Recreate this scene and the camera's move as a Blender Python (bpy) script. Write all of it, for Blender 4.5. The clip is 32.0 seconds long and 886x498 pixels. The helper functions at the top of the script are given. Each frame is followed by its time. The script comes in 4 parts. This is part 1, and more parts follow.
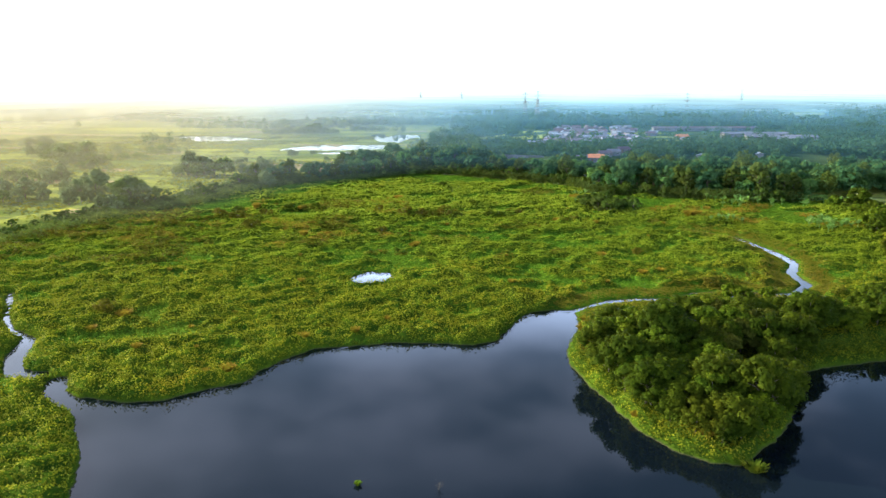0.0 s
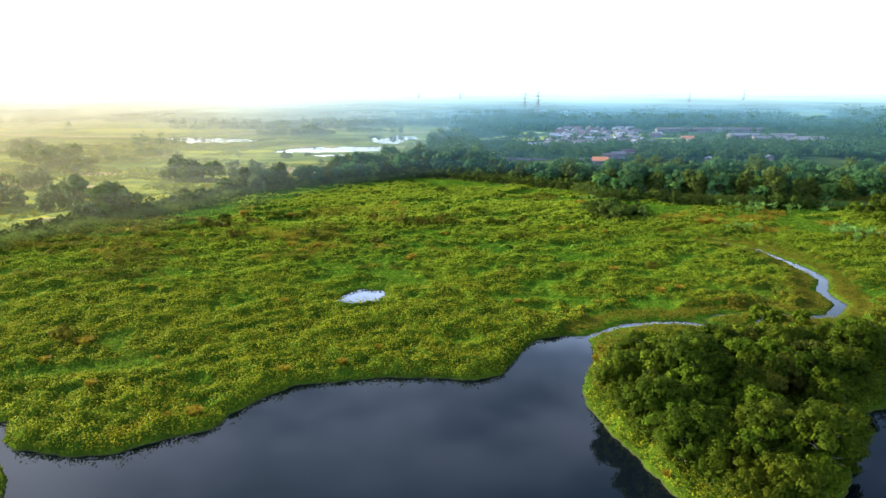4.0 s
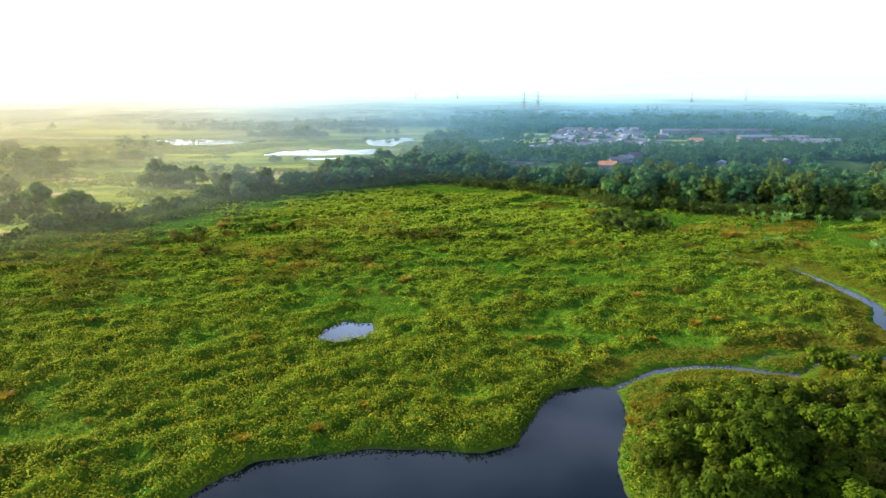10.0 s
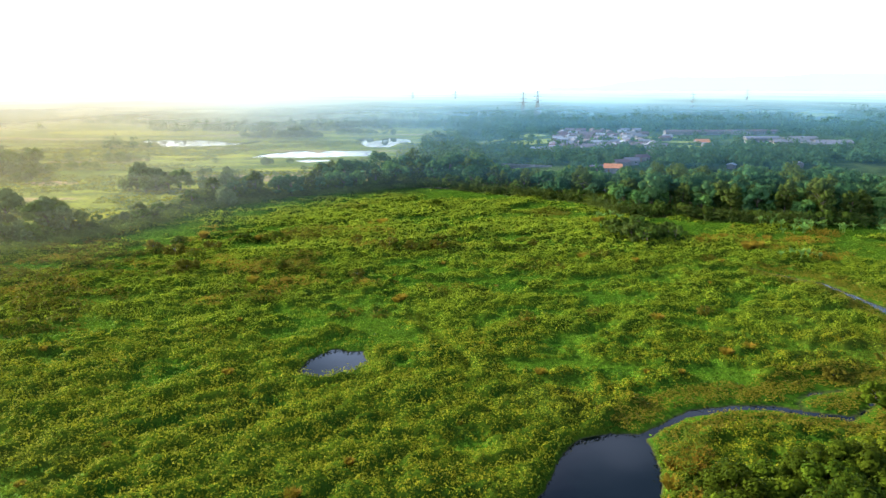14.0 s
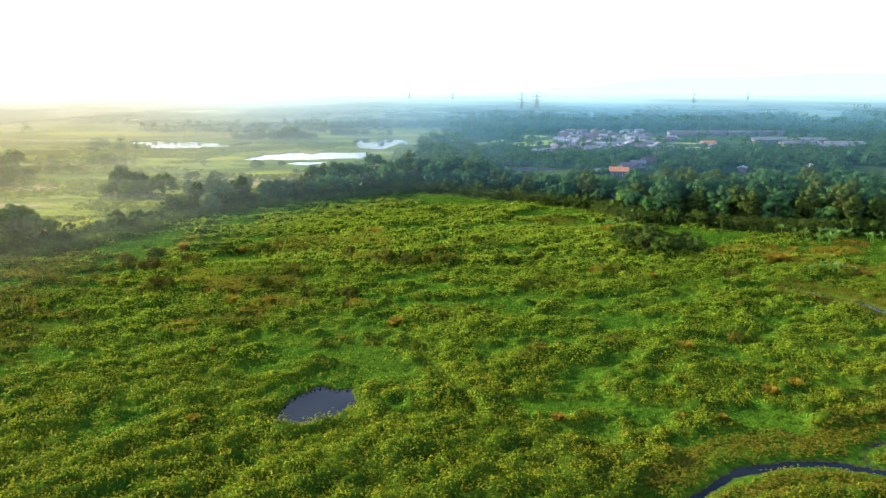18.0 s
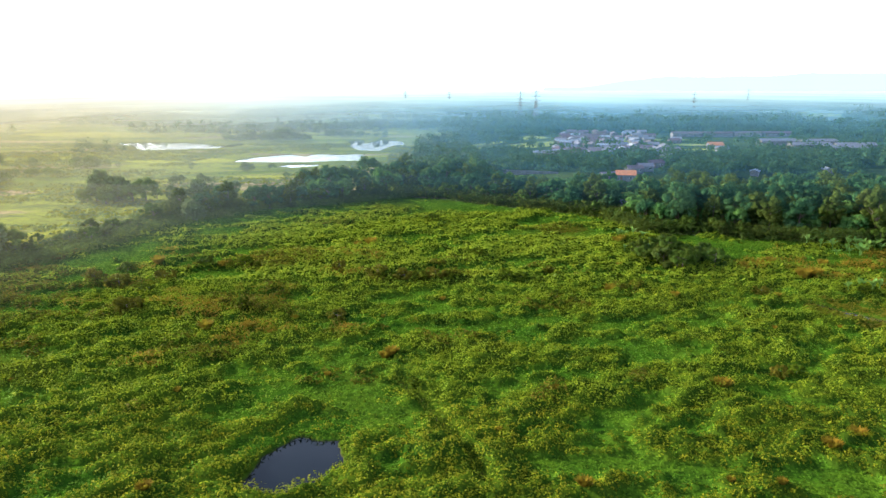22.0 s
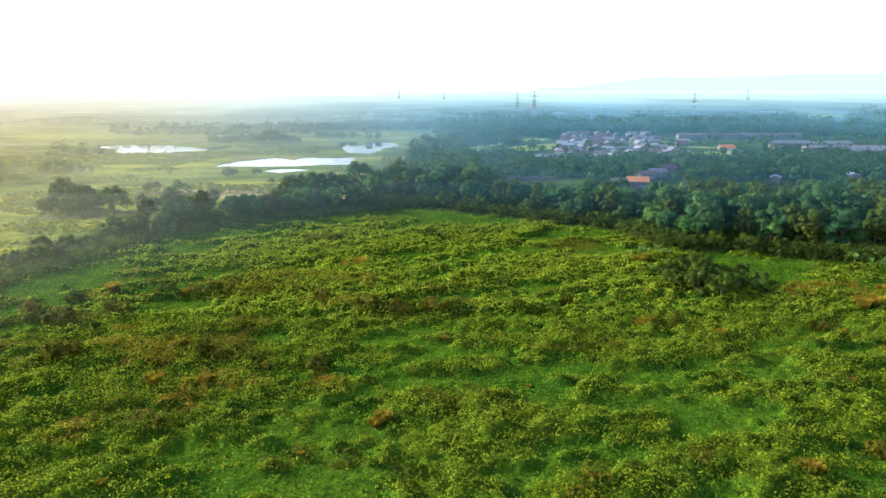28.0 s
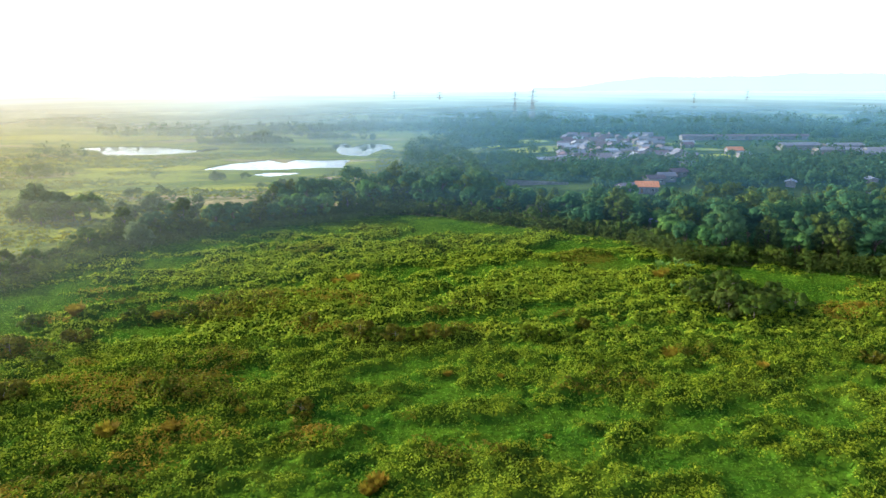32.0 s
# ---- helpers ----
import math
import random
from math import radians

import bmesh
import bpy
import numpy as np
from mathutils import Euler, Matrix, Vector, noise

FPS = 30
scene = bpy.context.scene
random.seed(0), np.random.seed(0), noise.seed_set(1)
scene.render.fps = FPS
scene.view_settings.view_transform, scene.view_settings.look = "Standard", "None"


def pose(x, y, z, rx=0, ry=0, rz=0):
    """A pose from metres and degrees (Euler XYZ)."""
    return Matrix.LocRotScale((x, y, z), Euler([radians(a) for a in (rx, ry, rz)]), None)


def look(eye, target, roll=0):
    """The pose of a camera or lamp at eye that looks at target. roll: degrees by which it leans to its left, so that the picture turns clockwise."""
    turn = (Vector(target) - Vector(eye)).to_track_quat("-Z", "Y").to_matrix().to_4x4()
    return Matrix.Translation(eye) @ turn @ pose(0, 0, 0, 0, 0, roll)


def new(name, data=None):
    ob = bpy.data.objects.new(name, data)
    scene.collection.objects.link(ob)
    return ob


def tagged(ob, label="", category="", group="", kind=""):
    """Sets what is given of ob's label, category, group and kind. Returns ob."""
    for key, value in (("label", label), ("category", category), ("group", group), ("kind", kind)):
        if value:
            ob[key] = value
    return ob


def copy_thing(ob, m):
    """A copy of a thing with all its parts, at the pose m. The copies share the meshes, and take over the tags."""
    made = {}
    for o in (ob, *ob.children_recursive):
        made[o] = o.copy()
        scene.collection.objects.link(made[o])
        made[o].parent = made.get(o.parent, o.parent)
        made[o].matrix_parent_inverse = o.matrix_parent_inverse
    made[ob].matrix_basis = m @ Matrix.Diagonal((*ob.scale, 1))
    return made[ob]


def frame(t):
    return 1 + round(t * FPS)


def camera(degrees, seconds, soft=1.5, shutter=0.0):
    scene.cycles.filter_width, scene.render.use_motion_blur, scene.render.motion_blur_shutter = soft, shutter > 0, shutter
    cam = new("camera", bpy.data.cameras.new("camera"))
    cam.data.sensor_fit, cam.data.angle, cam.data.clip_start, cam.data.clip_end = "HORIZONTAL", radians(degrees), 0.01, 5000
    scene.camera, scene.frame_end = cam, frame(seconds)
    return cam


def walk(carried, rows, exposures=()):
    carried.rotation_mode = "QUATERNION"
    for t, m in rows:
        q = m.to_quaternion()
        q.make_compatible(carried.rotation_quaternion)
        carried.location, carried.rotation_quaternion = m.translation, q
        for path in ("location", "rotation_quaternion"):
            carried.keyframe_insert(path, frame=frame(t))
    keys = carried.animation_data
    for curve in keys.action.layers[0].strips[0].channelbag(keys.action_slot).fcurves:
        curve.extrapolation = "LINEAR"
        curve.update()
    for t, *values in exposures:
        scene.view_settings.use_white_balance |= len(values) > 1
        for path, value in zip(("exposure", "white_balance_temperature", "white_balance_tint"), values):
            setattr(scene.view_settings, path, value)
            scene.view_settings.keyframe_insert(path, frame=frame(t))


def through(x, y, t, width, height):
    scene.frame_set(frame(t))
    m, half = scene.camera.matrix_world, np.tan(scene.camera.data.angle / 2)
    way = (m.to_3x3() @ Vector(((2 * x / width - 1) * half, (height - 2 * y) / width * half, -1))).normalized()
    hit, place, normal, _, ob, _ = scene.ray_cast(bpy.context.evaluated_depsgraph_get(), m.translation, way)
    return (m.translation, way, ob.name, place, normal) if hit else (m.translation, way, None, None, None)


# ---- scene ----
cam = camera(66.3, 32.0)
PATH = [
    (0.0, pose(0.00, 0.00, 50.00, 76.593, 0, 0.896)),
    (4.0, pose(-0.20, 16.42, 50.10, 76.594, 0, 0.773)),
    (8.0, pose(-0.56, 32.81, 50.04, 76.594, 0, 0.609)),
    (12.0, pose(-1.07, 49.48, 49.87, 76.594, 0, 0.405)),
    (16.0, pose(-1.71, 66.55, 49.64, 76.594, 0, 0.160)),
    (20.0, pose(-2.48, 84.03, 49.38, 76.594, 0, -0.126)),
    (24.0, pose(-3.37, 101.77, 49.16, 76.594, 0, -0.452)),
    (28.0, pose(-4.35, 119.46, 49.01, 76.594, 0, -0.819)),
    (32.0, pose(-5.42, 136.65, 48.97, 76.594, 0, -1.227)),
]
walk(cam, PATH, [(0.0, 1.54, 5700.0, 8.0), (16.0, 1.42, 5650.0, 8.0), (32.0, 1.28, 5600.0, 8.0)])

# ---- sky and sun ----
SUN_AZ, SUN_EL = -64.0, 19.0          # degrees from +y towards +x, and up
world = bpy.data.worlds.new("world")
scene.world = world
world.use_nodes = True
wn, wl = world.node_tree.nodes, world.node_tree.links
wn.clear()
sky = wn.new("ShaderNodeTexSky")
sky.sky_type = "NISHITA"
sky.sun_disc = False
sky.sun_elevation, sky.sun_rotation = radians(SUN_EL), radians(SUN_AZ)
sky.air_density, sky.dust_density, sky.ozone_density = 1.0, 2.5, 1.0
# morning haze: milky towards the horizon, torn cloud higher up
where = wn.new("ShaderNodeTexCoord").outputs["Generated"]
cut = wn.new("ShaderNodeSeparateXYZ")
wl.new(where, cut.inputs["Vector"])


def world_range(v, a, b, c, d):
    n = wn.new("ShaderNodeMapRange")
    n.interpolation_type = "SMOOTHSTEP"
    wl.new(v, n.inputs[0])
    for i, w in enumerate((a, b, c, d)):
        n.inputs[i + 1].default_value = w
    return n.outputs["Result"]


spread = wn.new("ShaderNodeMapping")
spread.inputs["Scale"].default_value = (1.0, 1.0, 2.4)
wl.new(where, spread.inputs["Vector"])
cloud = wn.new("ShaderNodeTexNoise")
cloud.inputs["Scale"].default_value, cloud.inputs["Detail"].default_value = 2.3, 6.0
wl.new(spread.outputs["Vector"], cloud.inputs["Vector"])
veil = wn.new("ShaderNodeMath")
veil.operation = "MULTIPLY"
wl.new(world_range(cut.outputs["Z"], 0.22, 0.42, 1.0, 0.05), veil.inputs[0])
wl.new(world_range(cloud.outputs["Fac"], 0.38, 0.64, 0.35, 2.2), veil.inputs[1])
upper = wn.new("ShaderNodeMath")
upper.operation = "MULTIPLY"
clearing = wn.new("ShaderNodeMath")
clearing.operation = "MULTIPLY"
wl.new(world_range(cut.outputs["Z"], 0.18, 0.34, 0.0, 1.0), clearing.inputs[0])
wl.new(world_range(cut.outputs["Z"], 0.44, 0.62, 1.25, 0.3), clearing.inputs[1])
wl.new(clearing.outputs["Value"], upper.inputs[0])
wl.new(world_range(cloud.outputs["Fac"], 0.42, 0.62, 0.0, 0.24), upper.inputs[1])
low = wn.new("ShaderNodeMixRGB")
low.inputs["Color1"].default_value, low.inputs["Color2"].default_value = (0.42, 0.58, 0.90, 1), (0.98, 0.96, 0.92, 1)
wl.new(world_range(cut.outputs["Z"], 0.45, 0.0, 0.0, 1.0), low.inputs["Fac"])
haze = wn.new("ShaderNodeBackground")
wl.new(low.outputs["Color"], haze.inputs["Color"])
wl.new(veil.outputs["Value"], haze.inputs["Strength"])
torn = wn.new("ShaderNodeBackground")
torn.inputs["Color"].default_value = (0.80, 0.74, 0.80, 1)
wl.new(upper.outputs["Value"], torn.inputs["Strength"])
with_cloud = wn.new("ShaderNodeAddShader")
wl.new(haze.outputs["Background"], with_cloud.inputs[0])
wl.new(torn.outputs["Background"], with_cloud.inputs[1])
bg = wn.new("ShaderNodeBackground")
bg.inputs["Strength"].default_value = 0.069
both = wn.new("ShaderNodeAddShader")
wout = wn.new("ShaderNodeOutputWorld")
wl.new(sky.outputs["Color"], bg.inputs["Color"])
wl.new(bg.outputs["Background"], both.inputs[0])
wl.new(with_cloud.outputs["Shader"], both.inputs[1])
wl.new(both.outputs["Shader"], wout.inputs["Surface"])

sun = new("sun", bpy.data.lights.new("sun", "SUN"))
sun.data.energy, sun.data.angle, sun.data.color = 5.0, radians(0.6), (1.0, 0.85, 0.56)
az, el = radians(SUN_AZ), radians(SUN_EL)
sun_from = Vector((math.sin(az) * math.cos(el), math.cos(az) * math.cos(el), math.sin(el)))
sun.matrix_world = look(sun_from * 300 + Vector((0, 200, 0)), (0, 200, 0))

# ---- materials ----


class Nodes:
    """Short hand for building a node material."""

    def __init__(self, name):
        self.mat = bpy.data.materials.new(name)
        self.mat.use_nodes = True
        self.t = self.mat.node_tree
        self.t.nodes.clear()
        self.out = self.t.nodes.new("ShaderNodeOutputMaterial")

    def add(self, kind, **links):
        n = self.t.nodes.new(kind)
        for k, v in links.items():
            self.put(n, k, v)
        return n

    def put(self, n, key, v):
        sock = n.inputs[int(key[1:])] if key[0] == "i" and key[1:].isdigit() else n.inputs[key.replace("_", " ")]
        if isinstance(v, bpy.types.NodeSocket):
            self.t.links.new(v, sock)
        elif isinstance(v, tuple) and len(v) == 3 and sock.type == "RGBA":
            sock.default_value = (*v, 1)
        else:
            sock.default_value = v

    def coord(self):
        return self.add("ShaderNodeTexCoord").outputs["Object"]

    def place(self):
        return self.add("ShaderNodeNewGeometry").outputs["Position"]

    def noise(self, where, scale, detail=3.0, rough=0.55, stretch=None):
        if stretch:
            m = self.add("ShaderNodeMapping", Vector=where, Scale=stretch)
            where = m.outputs["Vector"]
        n = self.add("ShaderNodeTexNoise", Vector=where, Scale=scale, Detail=detail, Roughness=rough)
        return n.outputs["Fac"]

    def rng(self, v, a, b, c=0.0, d=1.0, smooth=True):
        n = self.add("ShaderNodeMapRange")
        n.interpolation_type = "SMOOTHSTEP" if smooth else "LINEAR"
        for i, w in enumerate((v, a, b, c, d)):
            self.put(n, "i%d" % i, w)
        return n.outputs["Result"]

    def math(self, op, a, b=0.0):
        n = self.add("ShaderNodeMath", i0=a, i1=b)
        n.operation = op
        return n.outputs["Value"]

    def mix(self, f, a, b, blend="MIX"):
        n = self.add("ShaderNodeMixRGB", Fac=f, Color1=a, Color2=b)
        n.blend_type = blend
        return n.outputs["Color"]

    def bump(self, height, strength=0.5, dist=0.1):
        return self.add("ShaderNodeBump", Height=height, Strength=strength, Distance=dist).outputs["Normal"]

    def surface(self, sock):
        self.t.links.new(sock, self.out.inputs["Surface"])
        return self.mat

    def principled(self, color, rough=0.8, metal=0.0, normal=None, spec=0.3):
        n = self.add("ShaderNodeBsdfPrincipled", Base_Color=color, Roughness=rough, Metallic=metal)
        n.inputs["Specular IOR Level"].default_value = spec
        if normal is not None:
            self.put(n, "Normal", normal)
        return n.outputs["BSDF"]


def leaf_material(name, dark, light, tired, patch=0.05, through=0.35, tired_share=0.5, rough=0.7, vary=1.0, spec=0.02):
    """Leaves: each one its own shade, patches of lighter and of tired growth, some light let through."""
    m = Nodes(name)
    geo = m.add("ShaderNodeNewGeometry")
    rnd, where = geo.outputs["Random Per Island"], geo.outputs["Position"]
    own = m.add("ShaderNodeObjectInfo").outputs["Random"]
    c = m.mix(m.rng(rnd, 0.0, 1.0, 0.5 - vary / 2, 0.5 + vary / 2, False), dark, light)
    wide = m.noise(where, patch, 3.0)
    c = m.mix(m.rng(wide, 0.52, 0.72, 0.0, tired_share), c, tired)
    c = m.mix(m.rng(own, 0.0, 1.0, 0.0, 0.35), c, m.mix(0.5, light, tired))
    c = m.mix(m.rng(m.noise(where, 0.22, 3.0), 0.35, 0.6, 0.55, 0.0), c, dark)
    fine = m.noise(where, 0.9, 2.0)
    c = m.mix(m.rng(fine, 0.3, 0.7, 0.3, 0.0), c, dark)
    dif = m.principled(c, rough, spec=spec)
    tra = m.add("ShaderNodeBsdfTranslucent", Color=m.mix(0.35, c, (0.25, 0.28, 0.02))).outputs["BSDF"]
    return m.surface(m.add("ShaderNodeMixShader", Fac=through, i1=dif, i2=tra).outputs["Shader"])


def ground_material():
    m = Nodes("wet_meadow_ground")
    w = m.place()
    big, mid, fine = m.noise(w, 0.018, 4), m.noise(w, 0.11, 4), m.noise(w, 1.3, 4)
    c = m.mix(m.rng(mid, 0.35, 0.65), (0.036, 0.098, 0.006), (0.075, 0.150, 0.008))
    c = m.mix(m.rng(big, 0.5, 0.68, 0.0, 0.8), c, (0.10, 0.13, 0.010))
    # Plant-covered ground, its green darkened for the shade between the plants.
    shaded_herb = m.mix(m.rng(mid, 0.3, 0.7), (0.034, 0.068, 0.005), (0.075, 0.115, 0.006))
    shaded_herb = m.mix(m.rng(big, 0.52, 0.7, 0.0, 0.7), shaded_herb, (0.065, 0.060, 0.008))
    c = m.mix(m.rng(m.add("ShaderNodeAttribute").outputs["Fac"], 0.0, 1.0), c, shaded_herb)
    c = m.mix(m.rng(fine, 0.3, 0.7, 0.6, 0.0), c, (0.025, 0.045, 0.006))
    far = m.noise(w, 0.006, 5, 0.6, (1.0, 2.6, 1.0))
    sep = m.add("ShaderNodeSeparateXYZ", Vector=w)
    kind = m.add("ShaderNodeAttribute").outputs["Fac"]
    beyond = m.rng(kind, -0.3, -0.8)
    fc = m.mix(m.rng(far, 0.40, 0.5), (0.155, 0.205, 0.034), (0.29, 0.315, 0.052))
    fc = m.mix(m.rng(far, 0.56, 0.60), fc, (0.40, 0.31, 0.16))
    patch = m.noise(w, 0.03, 4, 0.6, (1.0, 2.0, 1.0))
    fc = m.mix(m.rng(patch, 0.48, 0.65, 0.0, 0.75), fc, (0.13, 0.165, 0.06))
    rough = m.noise(w, 0.2, 5, 0.65, (1.0, 1.6, 1.0))
    fc = m.mix(m.rng(rough, 0.42, 0.62, 0.0, 0.55), fc, (0.14, 0.155, 0.06))
    c = m.mix(beyond, c, fc)
    tone = m.add("ShaderNodeAttribute")
    edge_ = m.math("ADD", tone.outputs["Fac"], m.math("MULTIPLY", m.math("SUBTRACT", m.noise(w, 0.12, 4), 0.5), 0.5))
    c = m.mix(m.rng(edge_, 0.35, 0.6), c, m.mix(m.rng(fine, 0.3, 0.7), (0.29, 0.32, 0.040), (0.40, 0.37, 0.050)))
    c = m.mix(m.rng(edge_, 1.35, 1.6), c, m.mix(m.rng(fine, 0.3, 0.7), (0.36, 0.26, 0.14), (0.46, 0.35, 0.20)))
    c = m.mix(m.rng(tone.outputs["Fac"], -0.2, -0.8), c, m.mix(m.rng(patch, 0.4, 0.6), (0.030, 0.055, 0.018), (0.070, 0.100, 0.030)))
    mud = m.rng(sep.outputs["Z"], -0.05, 0.22, 1.0, 0.0)
    c = m.mix(mud, c, (0.05, 0.045, 0.025))
    n = m.bump(m.noise(w, 1.1, 5), 0.8, 0.35)
    for node in m.t.nodes:
        if node.bl_idname == "ShaderNodeAttribute":
            node.attribute_name = "cover" if node != tone else "tone"
    return m.surface(m.principled(c, 1.0, normal=n, spec=0.0))


def water_material():
    m = Nodes("still_lake_water")
    w = m.place()
    n = m.bump(m.noise(w, 0.9, 3, 0.5, (1.0, 2.0, 1.0)), 0.03, 0.05)
    c = m.mix(m.noise(w, 0.03, 3), (0.002, 0.004, 0.008), (0.004, 0.007, 0.009))
    p = m.add("ShaderNodeBsdfPrincipled", Base_Color=c, Roughness=0.03, IOR=1.333, Normal=n)
    return m.surface(p.outputs["BSDF"])


def plain_material(name, a, b, scale=1.0, rough=0.8, metal=0.0, bump=0.3):
    m = Nodes(name)
    w = m.coord()
    own = m.add("ShaderNodeObjectInfo").outputs["Random"]
    f = m.noise(w, scale, 5, 0.6)
    c = m.mix(m.rng(f, 0.3, 0.7), a, b)
    c = m.mix(m.rng(own, 0, 1, 0.0, 0.25), c, (0.5 * a[0], 0.5 * a[1], 0.5 * a[2]))
    return m.surface(m.principled(c, rough, metal, m.bump(m.noise(w, scale * 6, 4), bump, 0.05)))


def mist_material(share, seed, low=0.75, high=1.25, start=400.0):
    """One layer of the morning haze: painted denser with the distance and towards the low sun, in drifting banks."""
    m = Nodes("morning_mist")
    w = m.place()
    sep = m.add("ShaderNodeSeparateXYZ", Vector=w)
    x, y = sep.outputs["X"], sep.outputs["Y"]
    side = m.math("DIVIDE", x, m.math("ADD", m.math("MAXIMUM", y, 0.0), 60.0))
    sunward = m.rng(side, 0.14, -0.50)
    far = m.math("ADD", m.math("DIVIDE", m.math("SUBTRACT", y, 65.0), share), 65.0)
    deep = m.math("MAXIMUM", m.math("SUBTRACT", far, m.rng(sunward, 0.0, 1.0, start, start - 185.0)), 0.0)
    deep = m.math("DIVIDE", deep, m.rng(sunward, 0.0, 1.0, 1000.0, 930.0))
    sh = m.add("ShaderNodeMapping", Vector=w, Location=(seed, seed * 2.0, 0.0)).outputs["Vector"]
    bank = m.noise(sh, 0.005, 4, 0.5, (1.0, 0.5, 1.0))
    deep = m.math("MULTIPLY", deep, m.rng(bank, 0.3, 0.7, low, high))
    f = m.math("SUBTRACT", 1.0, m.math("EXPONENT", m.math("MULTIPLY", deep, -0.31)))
    # Tint painted in: blue for distant air, warm glow on the sun's side.
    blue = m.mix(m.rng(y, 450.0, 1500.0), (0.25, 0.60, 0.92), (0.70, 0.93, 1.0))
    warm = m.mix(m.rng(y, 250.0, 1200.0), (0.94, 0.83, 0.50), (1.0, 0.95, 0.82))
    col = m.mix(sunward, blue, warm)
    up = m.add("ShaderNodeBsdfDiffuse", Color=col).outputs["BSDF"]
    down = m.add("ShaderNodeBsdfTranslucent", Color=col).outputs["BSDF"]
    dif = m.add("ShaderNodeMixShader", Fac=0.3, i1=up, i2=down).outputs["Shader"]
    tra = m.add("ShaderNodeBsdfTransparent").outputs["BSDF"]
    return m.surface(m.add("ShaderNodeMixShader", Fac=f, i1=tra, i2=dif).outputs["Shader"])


MAT_GROUND = ground_material()
MAT_WATER = water_material()
MAT_MARSH = leaf_material("marsh_leaf", (0.088, 0.126, 0.007), (0.268, 0.276, 0.010), (0.36, 0.235, 0.011), 0.035, 0.42, 0.65, vary=0.3)
# Greener growth, also lightened in colour for light the farther meadow lacks.
MAT_MARSH_GREEN = leaf_material("lit_green_marsh_leaf", (0.095, 0.155, 0.010), (0.265, 0.335, 0.013), (0.33, 0.265, 0.012), 0.035, 0.45, 0.4, vary=0.25)
# Marsh leaf with the brightness of the far, grazing-lit belt put into its colour.
MAT_MARSH_FAR_LIT = leaf_material("far_lit_marsh_leaf", (0.130, 0.205, 0.014), (0.340, 0.420, 0.020), (0.40, 0.325, 0.018), 0.035, 0.5, 0.4, vary=0.25)
MAT_GRASS = leaf_material("soft_grass", (0.055, 0.140, 0.010), (0.150, 0.265, 0.016), (0.23, 0.255, 0.014), 0.05, 0.35, vary=0.7)
MAT_SEDGE = leaf_material("dry_sedge", (0.17, 0.115, 0.012), (0.32, 0.205, 0.020), (0.32, 0.165, 0.016), 0.2, 0.45)
MAT_SEDGE_FLAT = leaf_material("olive_sedge", (0.125, 0.115, 0.010), (0.195, 0.165, 0.014), (0.25, 0.165, 0.016), 0.07, 0.35, vary=0.4)
MAT_SCRUB = leaf_material("brown_scrub_leaf", (0.050, 0.056, 0.006), (0.150, 0.132, 0.012), (0.22, 0.135, 0.014), 0.08, 0.35, vary=0.6)
# This leaf green carries a bluish tint of haze in its colour.
MAT_LEAF = leaf_material("tree_leaf", (0.029, 0.082, 0.036), (0.068, 0.160, 0.062), (0.100, 0.155, 0.050), 0.04, 0.42, vary=0.5)
MAT_LEAF_POINT = leaf_material("lake_point_leaf", (0.010, 0.024, 0.002), (0.068, 0.100, 0.004), (0.105, 0.098, 0.005), 0.06, 0.2, vary=0.8)
MAT_LEAF_POINT_BRIGHT = leaf_material("lake_point_bright_leaf", (0.018, 0.042, 0.003), (0.125, 0.180, 0.006), (0.17, 0.16, 0.008), 0.06, 0.2, vary=0.8)
MAT_LEAF_POINT_DULL = leaf_material("lake_point_dull_leaf", (0.034, 0.046, 0.006), (0.090, 0.098, 0.010), (0.12, 0.10, 0.012), 0.06, 0.2, vary=0.8)
# Haze over the plain painted into the leaf green: paler and greyer.
MAT_GROVE_HAZED = leaf_material("hazed_grove_leaf", (0.115, 0.165, 0.070), (0.20, 0.255, 0.095), (0.24, 0.25, 0.085), 0.05, 0.45, vary=0.4)
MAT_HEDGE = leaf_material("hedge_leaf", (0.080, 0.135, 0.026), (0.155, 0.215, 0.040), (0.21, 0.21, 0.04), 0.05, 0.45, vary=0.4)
MAT_SHRUB = leaf_material("shrub_leaf", (0.032, 0.068, 0.010), (0.090, 0.145, 0.018), (0.13, 0.14, 0.02), 0.05, 0.35, vary=0.5)
MAT_LEAF_BRIGHT = leaf_material("bright_tree_leaf", (0.055, 0.145, 0.040), (0.14, 0.26, 0.058), (0.19, 0.26, 0.055), 0.05, 0.4, vary=0.5)
MAT_CREEPER = leaf_material("creeper_leaf", (0.028, 0.064, 0.006), (0.095, 0.140, 0.009), (0.16, 0.145, 0.010), 0.09, 0.35, vary=0.5)
MAT_LEAF_DULL = leaf_material("dull_tree_leaf", (0.036, 0.064, 0.014), (0.088, 0.126, 0.022), (0.12, 0.12, 0.020), 0.05, 0.4, vary=0.5)
# Far woods: blue of the haze mixed into the leaf green.
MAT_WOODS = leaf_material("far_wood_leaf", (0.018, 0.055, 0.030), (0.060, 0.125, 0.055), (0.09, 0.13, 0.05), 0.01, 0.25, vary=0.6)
MAT_BANANA = leaf_material("banana_leaf", (0.07, 0.17, 0.03), (0.20, 0.34, 0.07), (0.28, 0.32, 0.10), 0.3, 0.35, rough=0.4)
MAT_BARK = plain_material("bark", (0.10, 0.075, 0.05), (0.2, 0.17, 0.12), 3.0, 0.95, 0.0, 0.8)

# ---- building helpers ----


